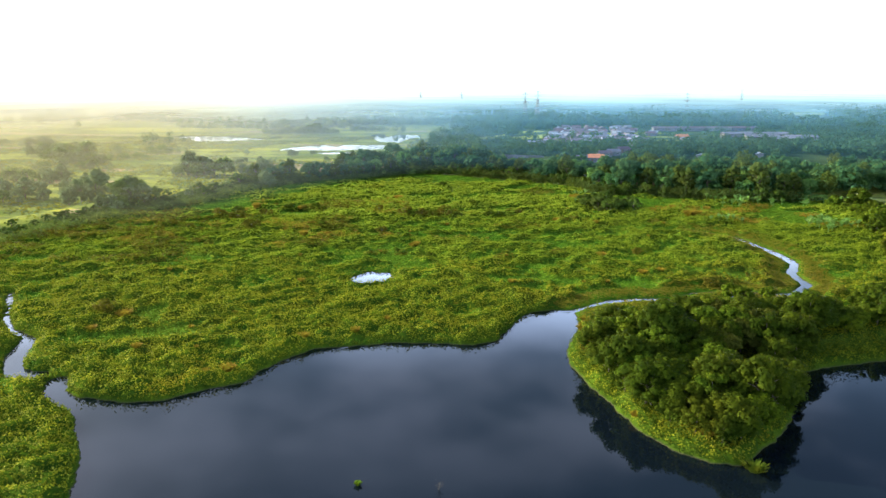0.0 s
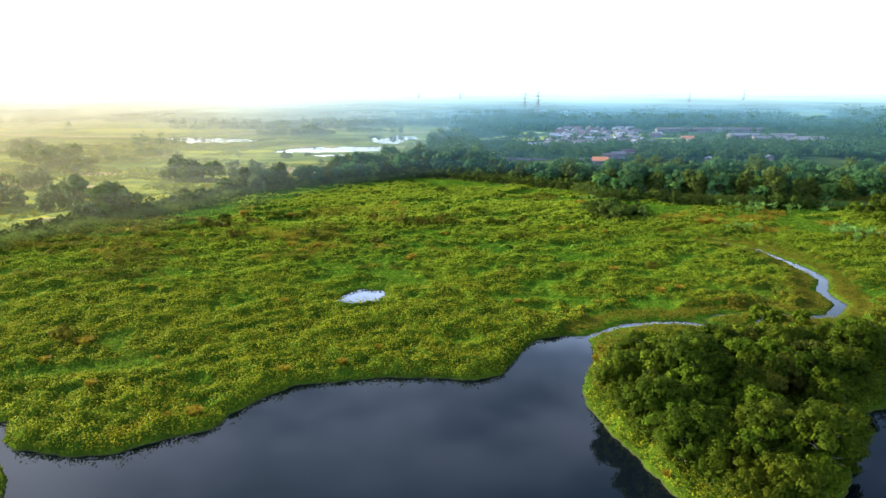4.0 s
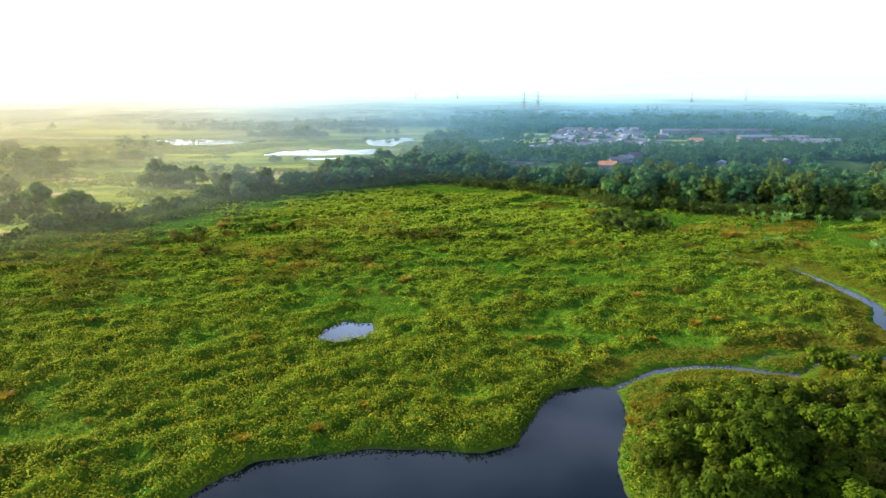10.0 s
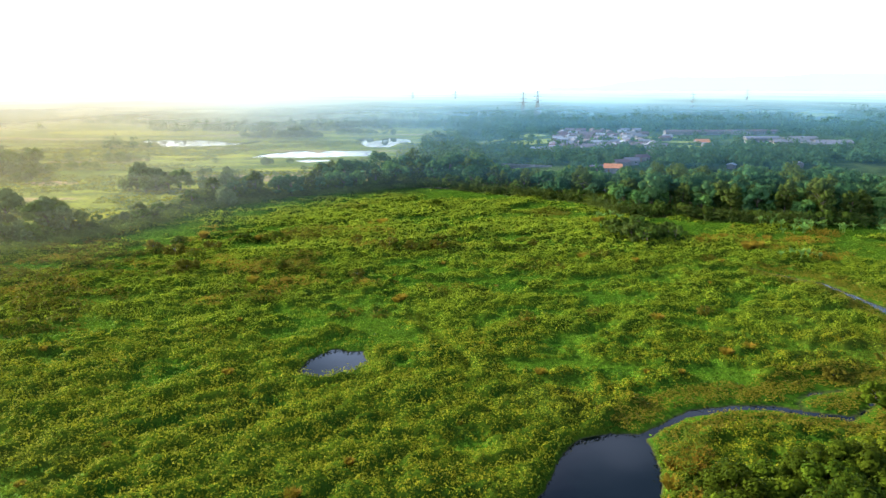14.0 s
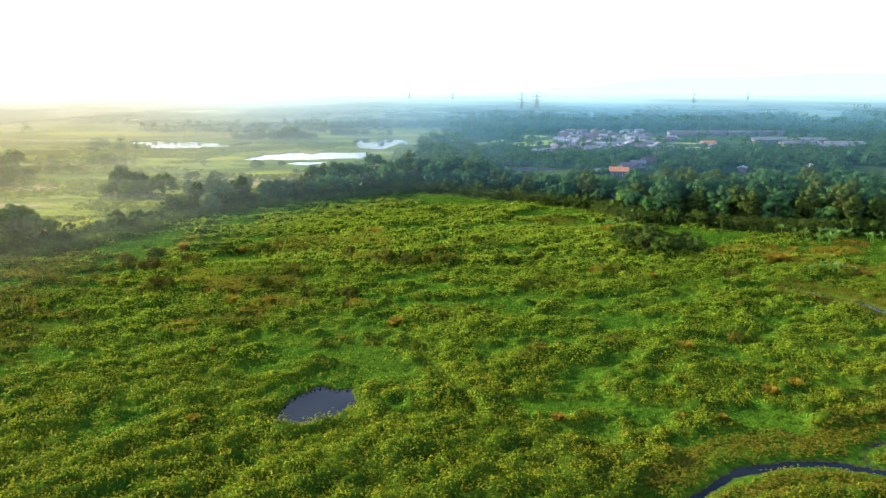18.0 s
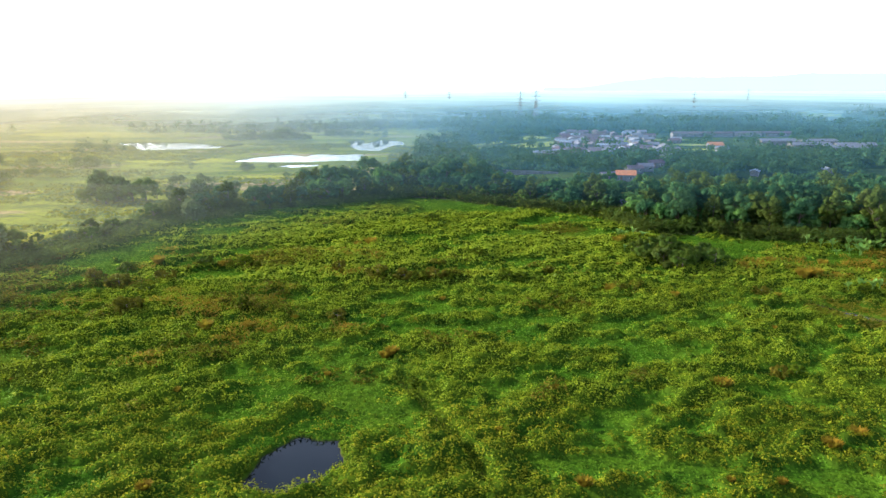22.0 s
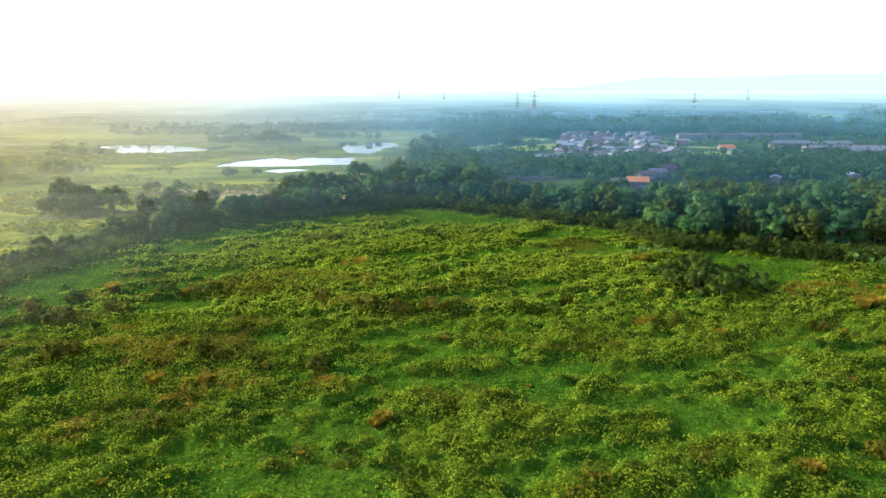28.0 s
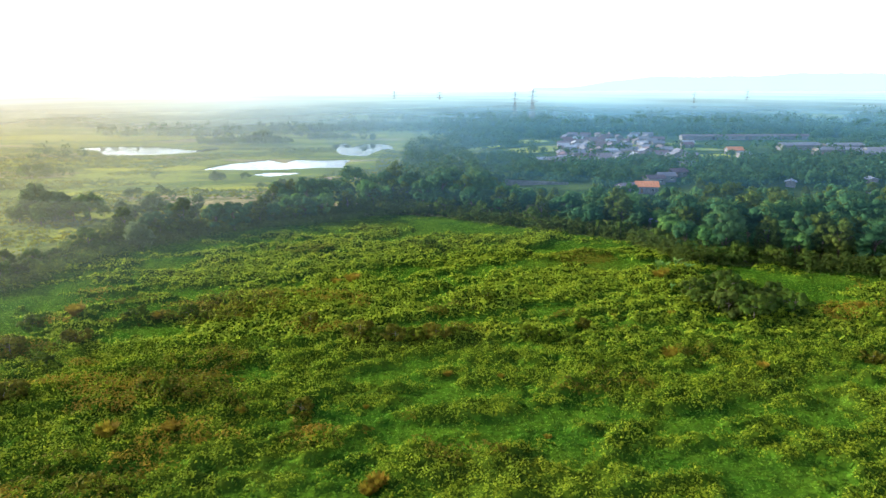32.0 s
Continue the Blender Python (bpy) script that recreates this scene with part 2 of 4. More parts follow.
def mesh_of(name, verts, faces, mat=None, smooth=False):
    """A mesh from an array of points and an array of faces with the same number of corners."""
    verts, faces = np.asarray(verts, np.float32), np.asarray(faces, np.int32)
    me = bpy.data.meshes.new(name)
    k = faces.shape[1]
    me.vertices.add(len(verts))
    me.vertices.foreach_set("co", verts.ravel())
    me.loops.add(faces.size)
    me.loops.foreach_set("vertex_index", faces.ravel())
    me.polygons.add(len(faces))
    me.polygons.foreach_set("loop_start", np.arange(0, faces.size, k, dtype=np.int32))
    me.polygons.foreach_set("use_smooth", np.full(len(faces), smooth))
    me.update(calc_edges=True)
    me.validate()
    if mat:
        me.materials.append(mat)
    return me


def part(name, data, parent=None, label=""):
    ob = new(name, data)
    ob.parent = parent
    if label:
        tagged(ob, label)
    return ob


def lattice(x, y, seed):
    h = np.sin(x * 127.1 + y * 311.7 + seed * 74.7) * 43758.5453
    return h - np.floor(h)


def value_noise(x, y, seed=0):
    xi, yi = np.floor(x), np.floor(y)
    u, v = x - xi, y - yi
    u, v = u * u * (3 - 2 * u), v * v * (3 - 2 * v)
    a = lattice(xi, yi, seed) * (1 - u) + lattice(xi + 1, yi, seed) * u
    b = lattice(xi, yi + 1, seed) * (1 - u) + lattice(xi + 1, yi + 1, seed) * u
    return a * (1 - v) + b * v


def fbm(x, y, seed=0, octaves=4):
    s, amp, tot = 0.0, 1.0, 0.0
    for k in range(octaves):
        s = s + amp * value_noise(x * 2 ** k, y * 2 ** k, seed + 13 * k)
        tot += amp
        amp *= 0.5
    return s / tot


def step(a, b, x):
    t = np.clip((x - a) / (b - a), 0, 1)
    return t * t * (3 - 2 * t)


def line_distance(px, py, pts, closed=False):
    best = np.full(np.shape(px), 1e9)
    n = len(pts)
    for i in range(n if closed else n - 1):
        (ax, ay), (bx, by) = pts[i], pts[(i + 1) % n]
        dx, dy = bx - ax, by - ay
        t = np.clip(((px - ax) * dx + (py - ay) * dy) / (dx * dx + dy * dy + 1e-9), 0, 1)
        best = np.minimum(best, np.hypot(px - ax - t * dx, py - ay - t * dy))
    return best


def inside(px, py, pts):
    hit = np.zeros(np.shape(px), bool)
    for (ax, ay), (bx, by) in zip(pts, pts[1:] + pts[:1]):
        if ay == by:
            continue
        cross = (ay > py) != (by > py)
        hit ^= cross & (px < (bx - ax) * (py - ay) / (by - ay) + ax)
    return hit


def pool_distance(px, py, pts):
    """Negative inside the outline."""
    d = line_distance(px, py, pts, True)
    return np.where(inside(px, py, pts), -d, d)


# ---- the plan ----
LAKE = [(-41, -300), (-42, 20), (-48, 75), (-53, 86), (-59, 96), (-64, 101), (-61, 102.5), (-54, 101), (-47, 102), (-42, 106),
        (-36, 109), (-35, 114), (-32, 119), (-27, 125), (-20, 126), (-13, 128), (-5, 128), (4, 127), (9, 130), (13, 139.5),
        (17.5, 147.5), (23, 149.3), (27.4, 148.6), (27.6, 140), (22, 123), (22, 118), (23.5, 108), (26, 101), (28, 92), (31.5, 87), (35, 84.5),
        (39, 83.5), (45, 88.5), (52, 96), (56.5, 105), (59, 112), (65, 115.5), (71, 117.5), (83, 121), (110, 128), (180, 140), (420, 150),
        (420, -300)]
STREAMS = [([(27, 148), (29, 149.5), (32, 152), (37, 155.6), (45, 157.5), (51, 157.4), (55.7, 155.4), (61, 154)], 0.65),
           ([(55.7, 155.8), (55.4, 158.6), (57, 161.2), (60, 162.9), (65, 163.6)], 0.3),
           ([(71, 164.5), (74.3, 163.4), (79, 161.6), (85, 162.4)], 0.9),
           ([(85, 162.4), (92, 170.6), (92.4, 176.3), (93.3, 182.5), (99, 191.6), (99.7, 199), (99, 208.8)], 1.25), ([(61, 154), (66, 157), (71, 164)], 0.1),
           ([(99, 208.8), (97.8, 219), (96.6, 227), (88, 237)], 0.7), ([(88, 237), (79, 252), (72, 257), (63, 262)], 0.25),
           ([(-10, 201), (-6, 194), (-3, 186), (1, 178), (3, 170)], 0.12),
           ([(-63, 101), (-67, 104), (-69, 109)], 1.7), ([(-74, 111), (-79, 112), (-83, 119), (-86, 128)], 1.7),
           ([(-86, 129), (-93, 134), (-99, 141), (-110, 160)], 0.8)]
POOLS = [[(-28.5, 169), (-27, 177), (-23, 182), (-20, 181), (-17.5, 181), (-16, 175), (-18.5, 171), (-22.5, 168)],
         [(-39, 335), (-35, 337), (-33, 334), (-36, 333)],
         [(-292, 707), (-267, 728), (-215, 707), (-196, 680), (-183, 710), (-172, 692), (-185, 661), (-198, 655), (-218, 641), (-242, 643)],
         [(-143, 551), (-135, 587), (-116, 606), (-98, 582), (-97, 612), (-79, 606), (-59, 612), (-60, 565), (-91, 552), (-120, 552)],
         [(-114, 529), (-95, 519), (-82, 534), (-101, 541)], [(-89, 737), (-79, 752), (-70, 713), (-58, 748), (-35, 742), (-34, 696), (-52, 637), (-68, 643)]]
FIELD = [(-38, -295), (-410, -295), (-190, 120), (-165, 150), (-147, 212), (-142, 235), (-135, 262), (-118, 300), (-106, 340), (-79, 368), (-55, 382),
         (-19, 402), (3, 391), (20, 376), (42, 362), (58, 350), (65, 320), (92, 316), (125, 306), (170, 300), (170, 250), (150, 205), (135, 172),
         (112, 128), (60, 60)]
HEDGE = [(-190, 140), (-160, 195), (-147, 220), (-140, 248), (-130, 272), (-114, 306), (-100, 348), (-79, 372), (-55, 386), (-19, 408)]
WOOD_EDGE = [(-104, 350), (-79, 372), (-55, 388), (-19, 406), (3, 396), (20, 382), (42, 367), (60, 354), (70, 325), (92, 319), (125, 306), (150, 300)]


def water_distance(x, y):
    d = pool_distance(x, y, LAKE)
    for pts, w in STREAMS:
        d = np.minimum(d, line_distance(x, y, pts) - w)
    for pts in POOLS:
        d = np.minimum(d, pool_distance(x, y, pts))
    d = d + 13.0 * (fbm(x * 0.05, y * 0.03, 71, 3) - 0.47) * step(450, 500, y)
    return d + 0.9 * (fbm(x * 0.25, y * 0.25, 5, 3) - 0.5) + 0.35 * (value_noise(x * 0.9, y * 0.9, 9) - 0.5)


FLAT = STREAMS[:6]


def stream_side(x, y):
    d = np.full(np.shape(x), 1e9)
    for pts_, w in FLAT:
        d = np.minimum(d, line_distance(x, y, pts_) - w)
    return d


def growth(x, y):
    """Where the plants stand thick: streaks and patches with grassy gaps."""
    u, v = x * 0.90 + y * 0.22, y * 0.97 - x * 0.22
    g = 0.55 * fbm(u * 0.10 + 3, v * 0.2, 1, 3) + 0.45 * fbm(u * 0.035, v * 0.05, 6, 3)
    return g - 0.35 * step(7, 3, stream_side(x, y)) - 0.10 * step(265, 345, y) - 0.14 * step(340, 385, y) - 0.10 * step(-45, -85, x) * step(235, 275, y) - 0.09 * step(8, -8, pool_distance(x, y, [(78, 258), (108, 246), (150, 240), (150, 300), (80, 312)]))


def cover(x, y):
    """How far plants close over the ground, 0 to 1."""
    ok = inside(x, y, FIELD) & (y < 420)
    return np.where(ok, step(0.35, 0.45, growth(x, y) + 0.16 * (value_noise(x * 0.55, y * 0.55, 31) - 0.5)), 0.0)


def mound_height(x, y):
    """Plant mounds: lumps a few metres wide, higher where the growth is thick."""
    g_ = growth(x, y)
    lump = fbm((x * 0.93 + y * 0.36) * 0.31, (y * 0.93 - x * 0.36) * 0.52, 33, 4)
    small = value_noise(x * 1.0, y * 1.0, 34)
    return cover(x, y) * (0.1 + 2.9 * np.clip(lump - 0.35, 0, 0.6) + 0.4 * small + 1.6 * np.clip(g_ - 0.48, 0, 0.25)) * step(395, 370, y) * step(52, 72, y)


def land(x, y):
    """Height of the dry land, before the water is cut into it."""
    x, y = np.asarray(x, float), np.asarray(y, float)
    z = 0.3 + 0.3 * fbm(x * 0.3, y * 0.3, 2, 2) + mound_height(x, y)
    rise = step(-10, 90, x) * step(380, 470, y) * (1 - step(800, 1100, y))
    z = z + 8.0 * rise
    pen = pool_distance(x, y, [(30, 100), (36, 92), (50, 102), (60, 118), (75, 124), (130, 136), (150, 180), (112, 160), (70, 140), (34, 140)])
    z = z + 1.2 * step(2, -6, pen)
    dyke = line_distance(x, y, [(-240, 120), (-170, 215), (-150, 268), (-128, 318), (-112, 352)])
    z = z + 2.6 * step(13, 4, dyke)
    z = z + 3.5 * step(250, 700, np.abs(x)) * fbm(x * 0.004, y * 0.004, 7, 3) * step(100, 500, y)
    z = z + 11.0 * step(950, 1700, y) * np.clip(fbm(x * 0.003, y * 0.0035, 8, 3) - 0.25, 0, 1) * step(-700, 100, x) + 5.0 * step(900, 1500, y) * fbm(x * 0.003, y * 0.003, 18, 3)
    return z


def shaped(z, d):
    return np.where(d > 0, z * step(-0.6, 2.2, d) + 0.02, np.maximum(-1.2, d * 0.45))


def axis(fine_from, fine_to, spacing, low, high, extra=()):
    a = [np.arange(fine_from, fine_to, spacing)]
    pos, s = fine_to, spacing
    for upto, sp in extra:
        a.append(np.arange(pos, upto, sp))
        pos, s = upto, sp
    out = []
    while pos < high:
        out.append(pos)
        s *= 1.13
        pos += s
    out.append(high)
    a.append(np.array(out))
    neg, pos, s = [], fine_from, spacing * 2
    while pos > low:
        pos -= s
        s *= 1.16
        neg.append(max(pos, low))
    return np.concatenate([np.array(neg[::-1])] + a)


ys = axis(66, 250, 0.8, -1500, 4900, ((340, 1.0), (410, 2.0), (730, 4.5)))
xh = axis(0, 100, 0.85, 0, 4900, ((150, 1.6), (320, 4.5)))
xs = np.concatenate([-xh[:0:-1], xh])
gx, gy = np.meshgrid(xs, ys)
gd, gc = water_distance(gx, gy), cover(gx, gy)
gz = shaped(land(gx, gy), gd)
nx, ny = len(xs), len(ys)
idx = np.arange(nx * ny).reshape(ny, nx)
quads = np.stack([idx[:-1, :-1], idx[:-1, 1:], idx[1:, 1:], idx[1:, :-1]], -1).reshape(-1, 4)
ground = new("ground", mesh_of("ground", np.stack([gx, gy, gz], -1).reshape(-1, 3), quads, MAT_GROUND, True))
attr = ground.data.attributes.new("cover", "FLOAT", "POINT")
attr.data.foreach_set("value", np.where(inside(gx, gy, FIELD), gc, -1.0).ravel().astype(np.float32))
# open strips on the plain: centre, half widths, slant, and 1 for yellow grass or 2 for bare sand
STRIPS = ((-210, 414, 17, 12, 0.0, 2), (-133, 303, 9, 13, 0.5, 1), (-158, 320, 12, 6, 0.0, 1), (-121, 354, 5, 24, -0.6, 1), (-100, 470, 22, 8, 0.3, 1), (-158, 262, 9, 5, 0.0, 1), (-150, 259, 5, 4, 0.0, 2),
          (-48, 505, 24, 14, 0.0, 2), (-250, 600, 60, 30, 0.0, 1), (-180, 560, 40, 16, 0.0, 1), (-330, 820, 120, 40, 0.0, 1), (-130, 850, 90, 25, 0.0, 1), (-150, 455, 28, 10, 0.2, 1))
gt = -step(-60, 70, gx - 0.06 * (gy - 450)) * step(395, 430, gy) * step(0.30, 0.36, fbm(gx * 0.007, gy * 0.014, 3, 3))
for cx, cy, rx, ry, lean, kind_ in STRIPS:
    u_, v_ = gx - cx - lean * (gy - cy), gy - cy
    near_ = step(1.15, 0.75, np.hypot(u_ / rx, v_ / ry))
    gt = np.where(near_ > 0, np.maximum(gt, kind_ * near_), gt)
attr = ground.data.attributes.new("tone", "FLOAT", "POINT")
attr.data.foreach_set("value", gt.ravel().astype(np.float32))
tagged(ground, "green wet meadow ground with low humps and muddy banks", "ground", kind="structure")


def on_grid(grid, x, y):
    """What the ground sheet holds at a place."""
    x, y = np.asarray(x, float), np.asarray(y, float)
    i = np.clip(np.searchsorted(xs, x) - 1, 0, nx - 2)
    j = np.clip(np.searchsorted(ys, y) - 1, 0, ny - 2)
    u = np.clip((x - xs[i]) / (xs[i + 1] - xs[i]), 0, 1)
    v = np.clip((y - ys[j]) / (ys[j + 1] - ys[j]), 0, 1)
    return (grid[j, i] * (1 - u) + grid[j, i + 1] * u) * (1 - v) + (grid[j + 1, i] * (1 - u) + grid[j + 1, i + 1] * u) * v


def height(x, y):
    return on_grid(gz, x, y)


def shore(x, y):
    return on_grid(gd, x, y)


def flat_sheet(name, x0, x1, y0, y1, z, mat, label, category, kind="structure"):
    me = mesh_of(name, [(x0, y0, z), (x1, y0, z), (x1, y1, z), (x0, y1, z)], [(0, 1, 2, 3)], mat)
    return tagged(new(name, me), label, category, kind=kind)


flat_sheet("lake_water", -420, 420, -300, 400, 0.0, MAT_WATER, "dark still lake water reflecting a cloudy sky", "water")
flat_sheet("flooded_ponds", -330, -10, 500, 760, 0.0, MAT_WATER, "bright flooded ponds shining in the flat fields", "water")


# ---- foliage ----


def leaves(centers, normals, size, rng, slim=0.55):
    """Lozenge leaves, four corners each."""
    n = len(centers)
    nrm = normals / (np.linalg.norm(normals, axis=1, keepdims=True) + 1e-9)
    a = np.cross(nrm, rng.normal(size=(n, 3)))
    a /= np.linalg.norm(a, axis=1, keepdims=True) + 1e-9
    b = np.cross(nrm, a)
    s = np.asarray(size).reshape(-1, 1)
    v = np.empty((n, 4, 3))
    v[:, 0], v[:, 2] = centers - a * s, centers + a * s
    v[:, 1] = centers - b * s * slim - nrm * s * 0.15
    v[:, 3] = centers + b * s * slim - nrm * s * 0.15
    return v.reshape(-1, 3), np.arange(4 * n).reshape(n, 4)


def tube(pts, radii, sides=6):
    pts = [np.array(p, float) for p in pts]
    v, f = [], []
    for i, (p, r) in enumerate(zip(pts, radii)):
        d = pts[min(i + 1, len(pts) - 1)] - pts[max(i - 1, 0)]
        d /= np.linalg.norm(d) + 1e-9
        a = np.cross(d, (0.3, 0.9, 0.1))
        a /= np.linalg.norm(a) + 1e-9
        b = np.cross(d, a)
        for k in range(sides):
            t = 2 * math.pi * k / sides
            v.append(p + r * (a * math.cos(t) + b * math.sin(t)))
        if i:
            o = (i - 1) * sides
            f += [(o + k, o + (k + 1) % sides, o + sides + (k + 1) % sides, o + sides + k) for k in range(sides)]
    return np.array(v), np.array(f)


def joined(pieces):
    v, f, o = [], [], 0
    for a, b in pieces:
        v.append(a)
        f.append(b + o)
        o += len(a)
    return np.concatenate(v), np.concatenate(f)


def soften(me, normals):
    """Shade leaves by the roundness of their clump."""
    me.polygons.foreach_set("use_smooth", np.ones(len(me.polygons), bool))
    n = normals / (np.linalg.norm(normals, axis=1, keepdims=True) + 1e-9)
    me.normals_split_custom_set_from_vertices(n)
    return me


def core(c, r):
    """Small closed body inside a leaf clump: 24 facets of a rounded cube."""
    q, g_ = [], (-1.0, 0.0, 1.0)
    for ax in range(3):
        for s_ in (-1.0, 1.0):
            for i in range(2):
                for j in range(2):
                    for a, b in ((i, j), (i + 1, j), (i + 1, j + 1), (i, j + 1))[::int(s_)]:
                        p_ = [0.0, 0.0, 0.0]
                        p_[ax], p_[(ax + 1) % 3], p_[(ax + 2) % 3] = s_, g_[a], g_[b]
                        q.append(p_)
    q = np.array(q)
    q /= np.linalg.norm(q, axis=1, keepdims=True)
    return c + q * r * (1 + 0.12 * np.sin(q[:, :1] * 5 + q[:, 1:2] * 4 + c[0])), q


def crown_of(h, base, radius, lobes, per, size, rng, tall=1.0, full=False):
    """Leaf clumps round many lobes, thicker to the outside, with gaps between."""
    cs, ns, rs, cores = [], [], [], []
    for _ in range(lobes):
        u, a = rng.uniform(0.02, 1) ** (1.15 if full else 0.8), rng.uniform(0, 6.28)
        ring = radius * math.sqrt(max(0.02, 1 - ((u - 0.45) / 0.6) ** 2)) * rng.uniform(0.45, 0.92)
        r = radius * (rng.uniform(0.16, 0.33) if full else rng.uniform(0.18, 0.34))
        if full:
            ring *= 0.98
        c = np.array([ring * math.cos(a), ring * math.sin(a), base + r * 0.5 + (h - base - r) * u * tall])
        if full:
            way = rng.normal(size=3) * (1, 1, 0.9) + (0, 0, 0.45)
            way *= rng.uniform(0.55, 0.86) / np.linalg.norm(way)
            c = np.array([0, 0, base + 0.5 * (h - base)]) + way * (radius, radius, (h - base) * 0.5 * tall)
            c[:2] += 0.1 * radius * math.sin(3 * a + h)
        e = rng.normal(size=(per, 3))
        e /= np.linalg.norm(e, axis=1, keepdims=True)
        e[:, 2] = np.where(e[:, 2] < -0.35, -e[:, 2], e[:, 2])
        if full:
            cores.append(core(c, r * (0.76 if full is True else full) * np.array((1, 1, 0.85))))
        cs.append(c + e * r * rng.uniform(0.85 if full is True else 0.6, 1.12, (per, 1)) * (1, 1, 0.8))
        ns.append(e + rng.normal(size=(per, 3)) * 0.4 + (0, 0, 0.3))
        rs.append(e + (0, 0, 0.55 if full else 0.15))
    cs, ns = np.concatenate(cs), np.concatenate(ns)
    v, f = leaves(cs, ns, rng.uniform(0.6, 1.3, len(cs)) * size, rng, 0.6)
    nn = np.repeat(np.concatenate(rs) + (0.25 if full is True else 0.6) * ns, 4, axis=0)
    if full:
        v = np.concatenate([v] + [a for a, _ in cores])
        nn = np.concatenate([nn] + [b + (0, 0, 0.55) for _, b in cores])
        f = np.arange(len(v)).reshape(-1, 4)
    return v, f, nn


def tree(name, h, radius, base, lobes, per, size, seed, mat, label, category="tree", tall=1.0, full=False):
    rng = np.random.default_rng(seed)
    root = tagged(new(name), label, category)
    lean = rng.normal(size=2) * 0.05 * h
    p = [(0, 0, -0.5), (lean[0] * 0.3, lean[1] * 0.3, h * 0.3), (lean[0], lean[1], h * 0.8)]
    pieces = [tube(p, (0.030 * h, 0.022 * h, 0.006 * h))]
    for k in range(5):
        a, z = rng.uniform(0, 6.28), h * rng.uniform(0.28, 0.5)
        q = np.array([lean[0] * 0.4, lean[1] * 0.4, z])
        e = q + np.array([math.cos(a) * radius * 0.7, math.sin(a) * radius * 0.7, h * 0.25])
        pieces.append(tube([q, (q + e) / 2 + (0, 0, 0.04 * h), e], (0.012 * h, 0.008 * h, 0.003 * h), 5))
    part("trunk", mesh_of("trunk", *joined(pieces), MAT_BARK, True), root)
    v, f, nn = crown_of(h, base, radius, lobes, per, size, rng, tall, full)
    part("crown", soften(mesh_of("crown", v, f, mat), nn), root)
    return root


def spot(x, y, turn=0.0, s=1.0, sz=None, sink=0.1):
    z = float(height(np.array([x]), np.array([y]))[0]) - sink
    return Matrix.LocRotScale((x, y, z), Euler((0, 0, turn)), (s, s, sz or s))


def scatter(kinds, places, rng, lo=0.8, hi=1.25):
    """Place trees: the first of each kind is the original, the rest are copies."""
    for x, y, s in places:
        k = int(rng.integers(len(kinds)))
        m = spot(x, y, rng.uniform(0, 6.28), s * rng.uniform(lo, hi), None)
        m = m @ Matrix.Diagonal((1, 1, rng.uniform(0.85, 1.15), 1))
        if id(kinds[k]) not in PLACED:
            PLACED.add(id(kinds[k]))
            kinds[k].matrix_basis = m
        else:
            copy_thing(kinds[k], m).matrix_basis = m


def canopy(name, kinds, places, rng, label, lo=0.8, hi=1.2):
    """The closed wood behind the first rows: the same crowns, joined."""
    by = {}
    for x, y, s in places:
        k = kinds[int(rng.integers(len(kinds)))]
        c = [o for o in k.children if o.name.startswith("crown")][0].data
        v = np.empty(len(c.vertices) * 3, np.float32)
        c.vertices.foreach_get("co", v)
        nn = np.empty(len(c.vertices) * 3, np.float32)
        c.corner_normals.foreach_get("vector", nn)
        some = rng.uniform(size=len(c.vertices) // 4) < 0.55
        v, nn = v.reshape(-1, 4, 3)[some].reshape(-1, 3), nn.reshape(-1, 4, 3)[some].reshape(-1, 3)
        m = np.array(spot(x, y, rng.uniform(0, 6.28), s * rng.uniform(lo, hi)))
        by.setdefault(c.materials[0].name, []).append((v @ m[:3, :3].T + m[:3, 3], nn @ m[:3, :3].T))
    for mat, vs in by.items():
        v, nn = np.concatenate([a for a, _ in vs]), np.concatenate([a for _, a in vs])
        ob = new(name, soften(mesh_of(name, v, np.arange(len(v)).reshape(-1, 4), bpy.data.materials[mat]), nn))
        tagged(ob, label, "woodland", kind="stuff")


PLACED = set()


def fill(poly, spacing, rng, jitter=0.45):
    xs_, ys_ = [p[0] for p in poly], [p[1] for p in poly]
    gx_, gy_ = np.meshgrid(np.arange(min(xs_), max(xs_), spacing), np.arange(min(ys_), max(ys_), spacing))
    gx_ = gx_.ravel() + rng.uniform(-jitter, jitter, gx_.size) * spacing
    gy_ = gy_.ravel() + rng.uniform(-jitter, jitter, gy_.size) * spacing
    ok = inside(gx_, gy_, poly)
    return gx_[ok], gy_[ok]


rng = np.random.default_rng(11)

# ---- the wooded point in the lake and the bank behind it ----
near = [tree("broadleaf_tree", 8.5, 4.4, 0.2, 52, 90, 0.25, 21, MAT_LEAF_POINT, "dense dark green broadleaf tree on the lake point", full=0.5),
        tree("broadleaf_tree", 7.5, 4.2, 0.2, 48, 90, 0.26, 22, MAT_LEAF_POINT_BRIGHT, "leafy bright green broadleaf tree on the lake point", full=0.5),
        tree("broadleaf_tree", 9.5, 4.8, 0.3, 56, 90, 0.25, 23, MAT_LEAF_POINT, "tall dark green broadleaf tree on the lake point", full=0.5),
        tree("broadleaf_tree", 6.5, 3.8, 0.1, 44, 90, 0.25, 24, MAT_LEAF_POINT_DULL, "brownish green small-leaved tree on the lake point", full=0.5),
        tree("broadleaf_tree", 8, 4.8, 0.2, 52, 90, 0.26, 25, MAT_LEAF_POINT, "spreading dark green broadleaf tree on the lake point", full=0.5)]
